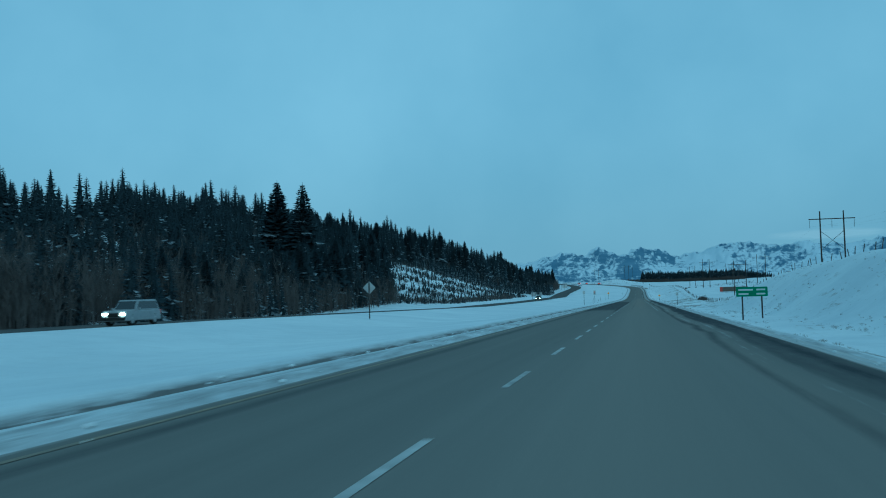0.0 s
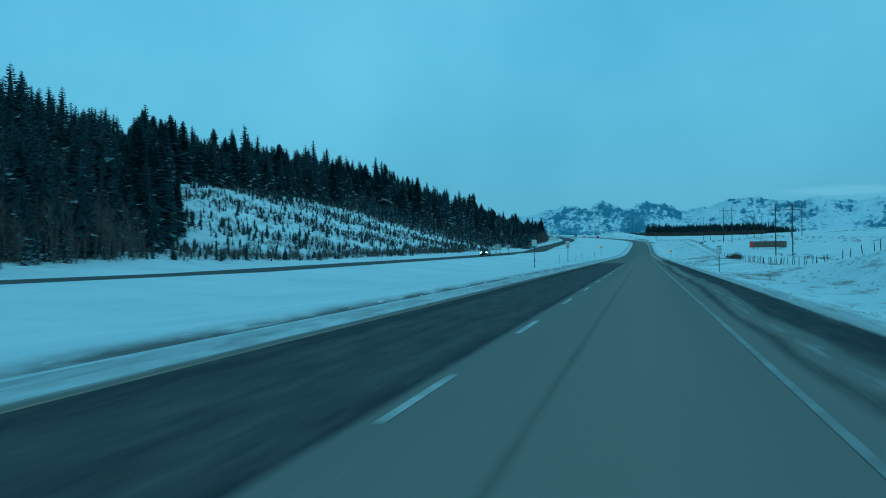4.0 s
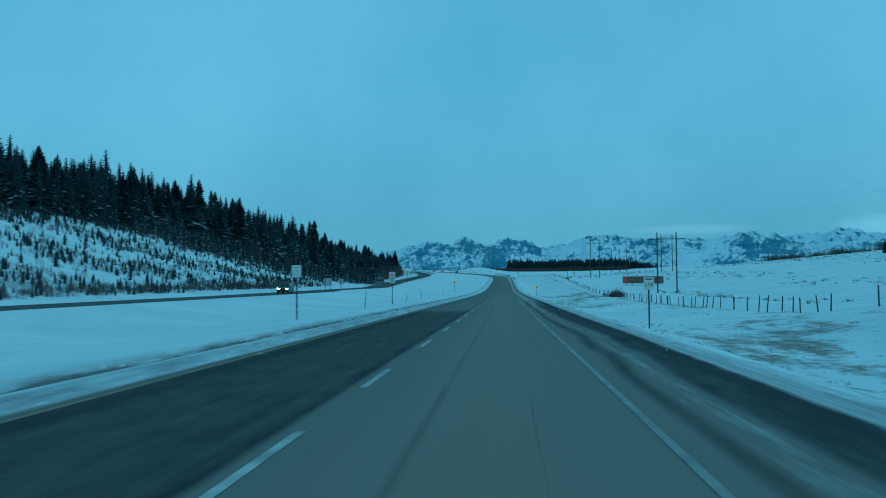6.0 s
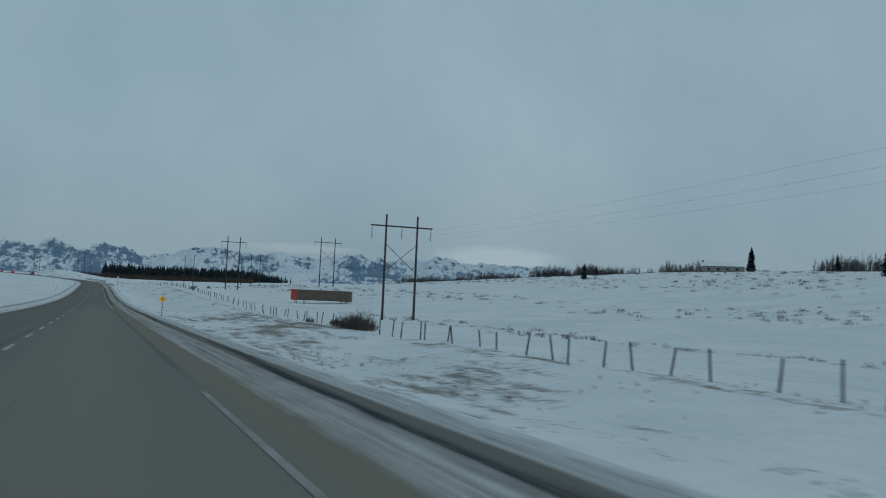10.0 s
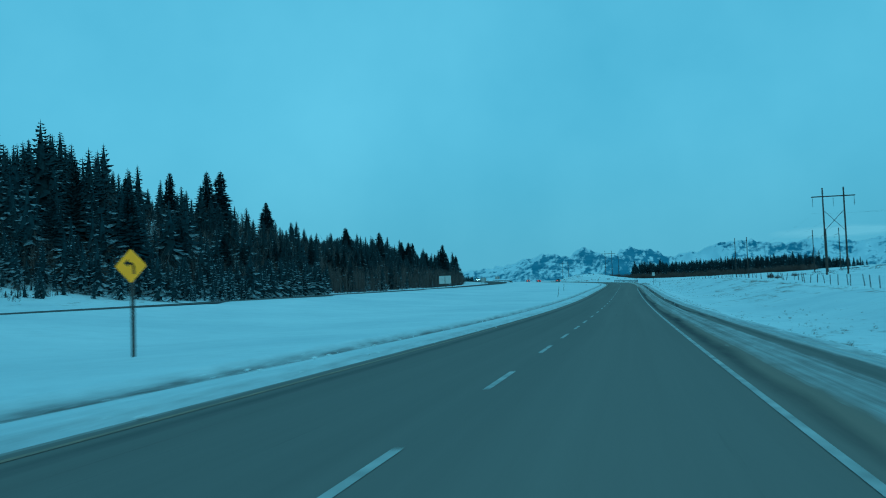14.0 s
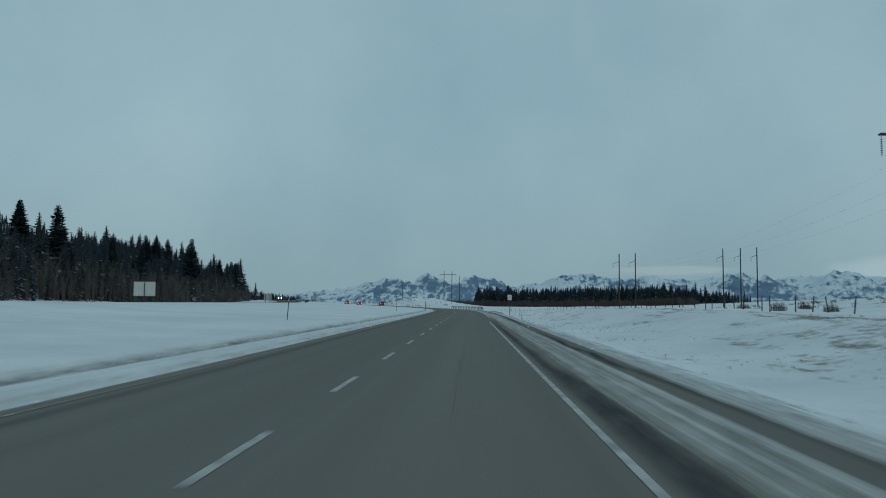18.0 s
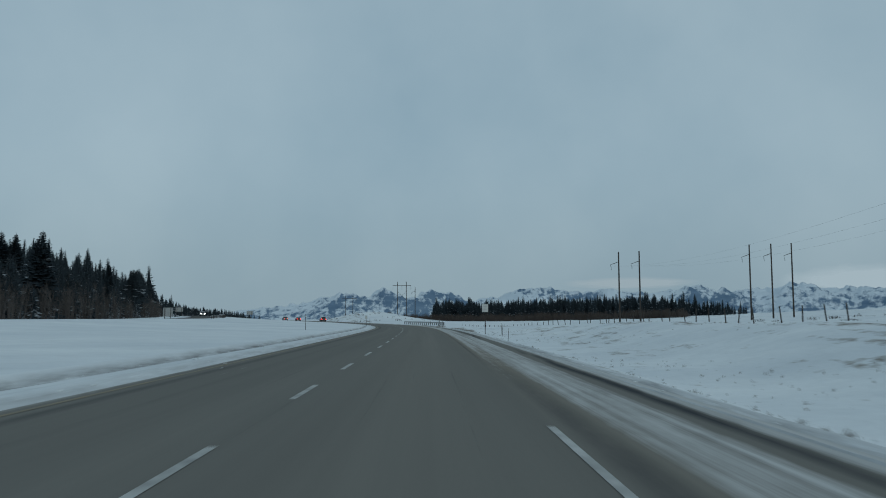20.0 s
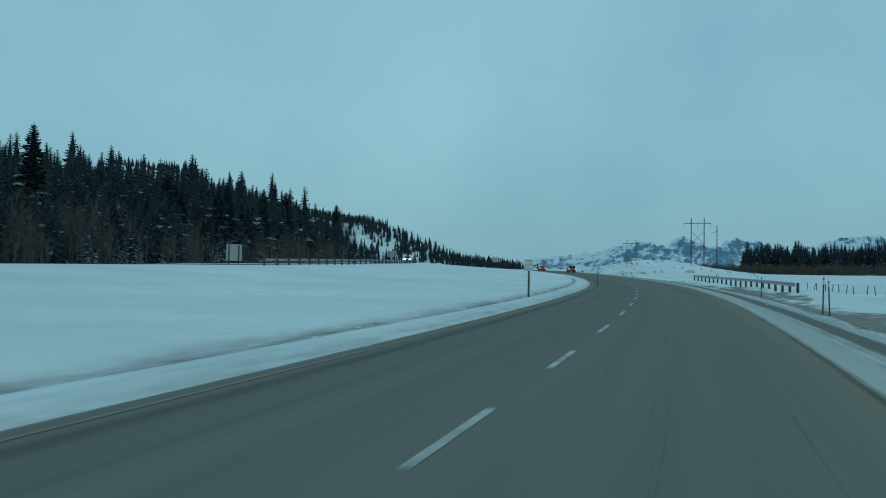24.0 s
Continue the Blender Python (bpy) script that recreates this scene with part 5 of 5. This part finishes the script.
def tuft_places():
    rng = np.random.default_rng(61)
    near, far = [], []
    while len(near) < 4200:
        y = float(rng.uniform(20, 740))
        X = float(rng.choice([rng.uniform(5.4, 22), rng.uniform(6, 16), rng.uniform(23, 26)]))
        x = float(line_x(y)) + X
        if math.sin(X * 0.5 + y * 0.11) + math.sin(y * 0.05 + X * 0.2) < rng.uniform(-0.9, 0.8):
            continue
        near.append((x, y, float(ground_z(x, y)) - 0.02, int(rng.integers(0, 3)), float(0.10 + 0.28 * rng.random() ** 2) * (0.7 if y > 480 else 1.0), float(rng.uniform(0, 6.28))))
    for _ in range(1600):
        y = float(rng.uniform(25, 215))
        x = float(line_x(y)) + float(rng.uniform(13, 42))
        near.append((x, y, float(ground_z(x, y)) - 0.02, int(rng.integers(0, 3)), float(0.08 + 0.3 * rng.random() ** 3), float(rng.uniform(0, 6.28))))
    for _ in range(90):
        x, y = 47 + float(rng.normal(0, 1.6)), float(rng.uniform(345, 455))
        far.append((x, y, float(ground_z(x, y)) - 0.05, int(rng.integers(0, 3)), float(rng.uniform(0.25, 0.7)), float(rng.uniform(0, 6.28))))
    while len(far) < 1600:
        x, y = float(rng.uniform(45, 265)), float(rng.uniform(290, 780))
        if math.sin(x * 0.085 + y * 0.013) + 0.7 * math.sin(y * 0.045 + x * 0.02) < rng.uniform(-0.2, 0.9):
            continue
        far.append((x, y, float(ground_z(x, y)) - 0.05, int(rng.integers(0, 3)), float(0.35 + 0.9 * rng.random() ** 2), float(rng.uniform(0, 6.28))))
    for _ in range(900):
        x, y = 262 - 120 * float(rng.random()) ** 1.6, float(rng.uniform(400, 740))
        far.append((x, y, float(ground_z(x, y)) - 0.05, int(rng.integers(0, 3)), float(0.4 + 1.1 * rng.random() ** 2), float(rng.uniform(0, 6.28))))
    return near, far


TUFT = [brush_mesh(300 + k, 0.6, 14, 0.55, 1.2, 0.5) for k in range(3)]
SHRUB = [brush_mesh(310 + k, 0.75, 16, 1.0, 2.6, 0.6) for k in range(3)]
NEAR_TUFTS, FAR_TUFTS = tuft_places()
scatter("grass_tufts", TUFT, NEAR_TUFTS, plain("dry_grass", (0.15, 0.12, 0.08), (0.08, 0.066, 0.05), 0.9, scale=1.0, bump=0), "dry grass poking through the roadside snow", "grass")
scatter("field_shrubs", SHRUB, FAR_TUFTS, TWIGS, "low dark shrubs dotted over the snowy field", "shrubs")


def snow_clods():
    """Broken lumps of ploughed snow along the edges of the road."""
    rng = np.random.default_rng(71)
    bm = bmesh.new()
    bmesh.ops.create_icosphere(bm, subdivisions=1, radius=1.0)
    base = np.array([v.co[:] for v in bm.verts])
    tris = [tuple(v.index for v in f.verts) for f in bm.faces]
    bm.free()
    kinds = [(base * (0.7 + 0.6 * rng.random((len(base), 1))) * [1, 1.3, 0.6], tris) for _ in range(4)]
    places = []
    for _ in range(3600):
        y = float(rng.uniform(0, 800))
        X = float(rng.normal(5.0, 0.5) if rng.random() < 0.6 else rng.normal(-6.9, 0.5))
        x = float(line_x(y)) + X
        places.append((x, y, float(ground_z(x, y)) + 0.05, int(rng.integers(0, 4)), float(0.015 + 0.045 * rng.random() ** 3), float(rng.uniform(0, 6.28))))
    return kinds, places


CK, CP = snow_clods()
scatter("snow_clods", CK, CP, SNOW, "lumps of ploughed snow along the road edges", "snow")


# ---- wires between the H-frames ----
def wires(a, b, tall_a, tall_b, arm, label):
    root = empty("power_wires", Matrix.Translation((a[0], a[1], float(ground_z(*a)) + tall_a - 4.1)))
    za, zb = float(ground_z(*a)) + tall_a - 4.1, float(ground_z(*b)) + tall_b - 4.1
    for sx in (-arm / 2 + 0.2, 0, arm / 2 - 0.2):
        bm = bmesh.new()
        pts = []
        for k in range(15):
            t = k / 14
            pts.append(Vector(((b[0] - a[0]) * t + sx, (b[1] - a[1]) * t, (zb - za) * t - 4 * 3.2 * t * (1 - t))))
        for p, q in zip(pts, pts[1:]):
            rod(bm, p, q, 0.005, None, 4)
        part("wire", bm, WIRE, root)
    return tagged(root, label, "power wire", "power wires")


SPAN = [(46.5, 40.0)] + FRAMES + [(44.0, 792.0)]
for a, b in zip(SPAN, SPAN[1:]):
    wires(a, b, 17.2, 17.6, 9.6, "three thin sagging power wires")


# ---- vehicles ----
LAMP_RED = material("tail_lamp_glow")[0]
_b = LAMP_RED.node_tree.nodes["Principled BSDF"]
_b.inputs["Base Color"].default_value = (0.5, 0.02, 0.02, 1)
_b.inputs["Emission Color"].default_value, _b.inputs["Emission Strength"].default_value = (1.0, 0.05, 0.04, 1), 5.0
LAMP_WHITE = material("head_lamp_glow")[0]
_b = LAMP_WHITE.node_tree.nodes["Principled BSDF"]
_b.inputs["Emission Color"].default_value, _b.inputs["Emission Strength"].default_value = (1.0, 0.88, 0.66, 1), 18.0
GLASS = plain("dark_car_glass", (0.02, 0.025, 0.03), None, 0.1, 0, bump=0, spec=0.6)
CHROME = plain("dull_chrome", (0.5, 0.5, 0.5), None, 0.3, 0.9, bump=0)


def paint(name, c):
    return plain(name, c, tuple(x * 0.8 for x in c), 0.35, 0.1, scale=2.0, bump=0, spec=0.5)


def wheel_parts(root, x, y, r, w=0.24):
    bm = bmesh.new()
    rod(bm, (x - w / 2, y, r), (x + w / 2, y, r), r, None, 20)
    t = part("tyre", bm, RUBBER, root)
    bm = bmesh.new()
    rod(bm, (x - w / 2 - 0.012, y, r), (x + w / 2 + 0.012, y, r), r * 0.6, None, 14)
    part("rim", bm, STEEL, t)


def tapered(bm, z0, z1, lo, hi):
    """A body block: lo and hi are (x half width, y back, y front)."""
    v = [bm.verts.new(p) for z, (hx, yb, yf) in ((z0, lo), (z1, hi)) for p in ((-hx, yb, z), (hx, yb, z), (hx, yf, z), (-hx, yf, z))]
    for f in ((3, 2, 1, 0), (4, 5, 6, 7), (0, 1, 5, 4), (1, 2, 6, 5), (2, 3, 7, 6), (3, 0, 4, 7)):
        bm.faces.new([v[k] for k in f])
    return bm


def soften(bm, r):
    bmesh.ops.bevel(bm, geom=list(bm.edges), offset=r, segments=2, affect="EDGES", profile=0.5)
    return bm


def vehicle(kind, m, body, label, tail=False, head=False):
    """kind: pickup, suv or sedan. The front looks along +y."""
    root = empty(kind, m)
    L, Wd, r, hip, roof = {"pickup": (5.7, 1.0, 0.40, 1.12, 1.88), "suv": (4.7, 0.94, 0.37, 1.05, 1.76), "sedan": (4.6, 0.9, 0.33, 0.92, 1.45)}[kind]
    bm = tapered(bmesh.new(), r * 0.85, hip, (Wd, -L / 2, L / 2), (Wd * 0.96, -L / 2 + 0.05, L / 2 - 0.18))
    part("body", soften(bm, 0.07), body, root)
    cab = {"pickup": ((-0.75, 1.25), (-0.55, 0.55)), "suv": ((-2.25, 1.0), (-2.0, 0.4)), "sedan": ((-1.7, 1.15), (-1.1, 0.45))}[kind]
    bm = tapered(bmesh.new(), hip - 0.02, roof, (Wd * 0.93, *cab[0]), (Wd * 0.76, *cab[1]))
    c = part("cab", soften(bm, 0.06), body, root)
    zm = (hip + roof) / 2
    for nm, (yb, yt), flip in (("windscreen", (cab[0][1], cab[1][1]), 1), ("rear_window", (cab[0][0], cab[1][0]), -1)):
        bm = bmesh.new()
        pts = [(-Wd * 0.80, hip + 0.08, 0.12), (Wd * 0.80, hip + 0.08, 0.12), (Wd * 0.68, roof - 0.1, 0.86), (-Wd * 0.68, roof - 0.1, 0.86)]
        vs = [bm.verts.new((x, yb + (yt - yb) * t + flip * 0.02, z)) for x, z, t in pts]
        bm.faces.new(vs)
        part(nm, bm, GLASS, c)
    for sx in (-1, 1):
        bm = bmesh.new()
        vs = [bm.verts.new((sx * (Wd * (0.93 - 0.17 * t) + 0.012), y, hip + (roof - hip) * t)) for y, t in ((cab[0][0] + 0.2, 0.12), (cab[0][1] - 0.25, 0.12), (cab[1][1] - 0.05, 0.84), (cab[1][0] + 0.1, 0.84))]
        bm.faces.new(vs)
        part("side_window", bm, GLASS, c)
        bm = bmesh.new()
        box(bm, sx * (Wd + 0.1), cab[0][1] - 0.25, hip + 0.08, 0.2, 0.1, 0.16, 0.03)
        part("side_mirror", bm, body, root)
        for y in (-L * 0.31, L * 0.31):
            wheel_parts(root, sx * (Wd - 0.14), y, r)
        bm = bmesh.new()
        box(bm, sx * (Wd - 0.16), -L / 2 - 0.005, hip - 0.2, 0.2, 0.08, 0.36, 0.02)
        part("tail_lamp", bm, LAMP_RED if tail else SIGN_RED, root)
        bm = bmesh.new()
        box(bm, sx * (Wd - 0.28), L / 2 - 0.08, hip - 0.25, 0.36, 0.14, 0.17, 0.03)
        part("headlight", bm, LAMP_WHITE if head else CHROME, root)
    if kind == "pickup":
        bm = bmesh.new()
        box(bm, 0, -L / 2 + 1.0, hip + 0.005, Wd * 1.6, 1.75, 0.05)
        part("cargo_bed", bm, RUBBER, root)
    for nm, y in (("front_bumper", L / 2 - 0.02), ("rear_bumper", -L / 2 + 0.02)):
        bm = bmesh.new()
        box(bm, 0, y, r + 0.12, Wd * 1.9, 0.18, 0.22, 0.04)
        part(nm, bm, CHROME if kind == "pickup" else SIGN_BLACK, root)
    bm = bmesh.new()
    box(bm, 0, L / 2 - 0.06, hip - 0.3, Wd * 0.9, 0.12, 0.26, 0.03)
    part("grille", bm, SIGN_BLACK, root)
    return tagged(root, label, {"pickup": "pickup truck", "suv": "car", "sedan": "car"}[kind])


def on_road(s, X):
    p, h = road_at(s, X), float(np.interp(s, ST, RH))
    return pose(*p.tolist(), 0, 0, math.degrees(h))


def on_other(y, X):
    p, q = opp_at(y, X), opp_at(y - 1.0, X)
    return pose(*p.tolist(), 0, 0, math.degrees(math.atan2(-(q[0] - p[0]), q[1] - p[1])))


vehicle("suv", on_road(952, -0.2), paint("black_paint", (0.015, 0.015, 0.017)), "black boxy car with lit tail lamps on the road", tail=True)
vehicle("sedan", on_road(988, -3.9), paint("dark_red_paint", (0.12, 0.02, 0.02)), "dark car with glowing red tail lamps", tail=True)
vehicle("suv", on_road(1018, -3.9), paint("grey_paint", (0.16, 0.165, 0.17)), "grey car with glowing red tail lamps", tail=True)
vehicle("suv", on_other(54, 1.6), paint("silver_paint", (0.27, 0.285, 0.30)), "silver boxy car with lit headlights on the opposite carriageway", head=True)
vehicle("suv", on_other(322, 2.0), paint("olive_paint", (0.08, 0.085, 0.06)), "olive boxy car with lit headlights on the opposite carriageway", head=True)
vehicle("pickup", on_other(962, 2.0), paint("white_paint", (0.6, 0.61, 0.62)), "white pickup truck with lit headlights on the opposite carriageway", head=True)
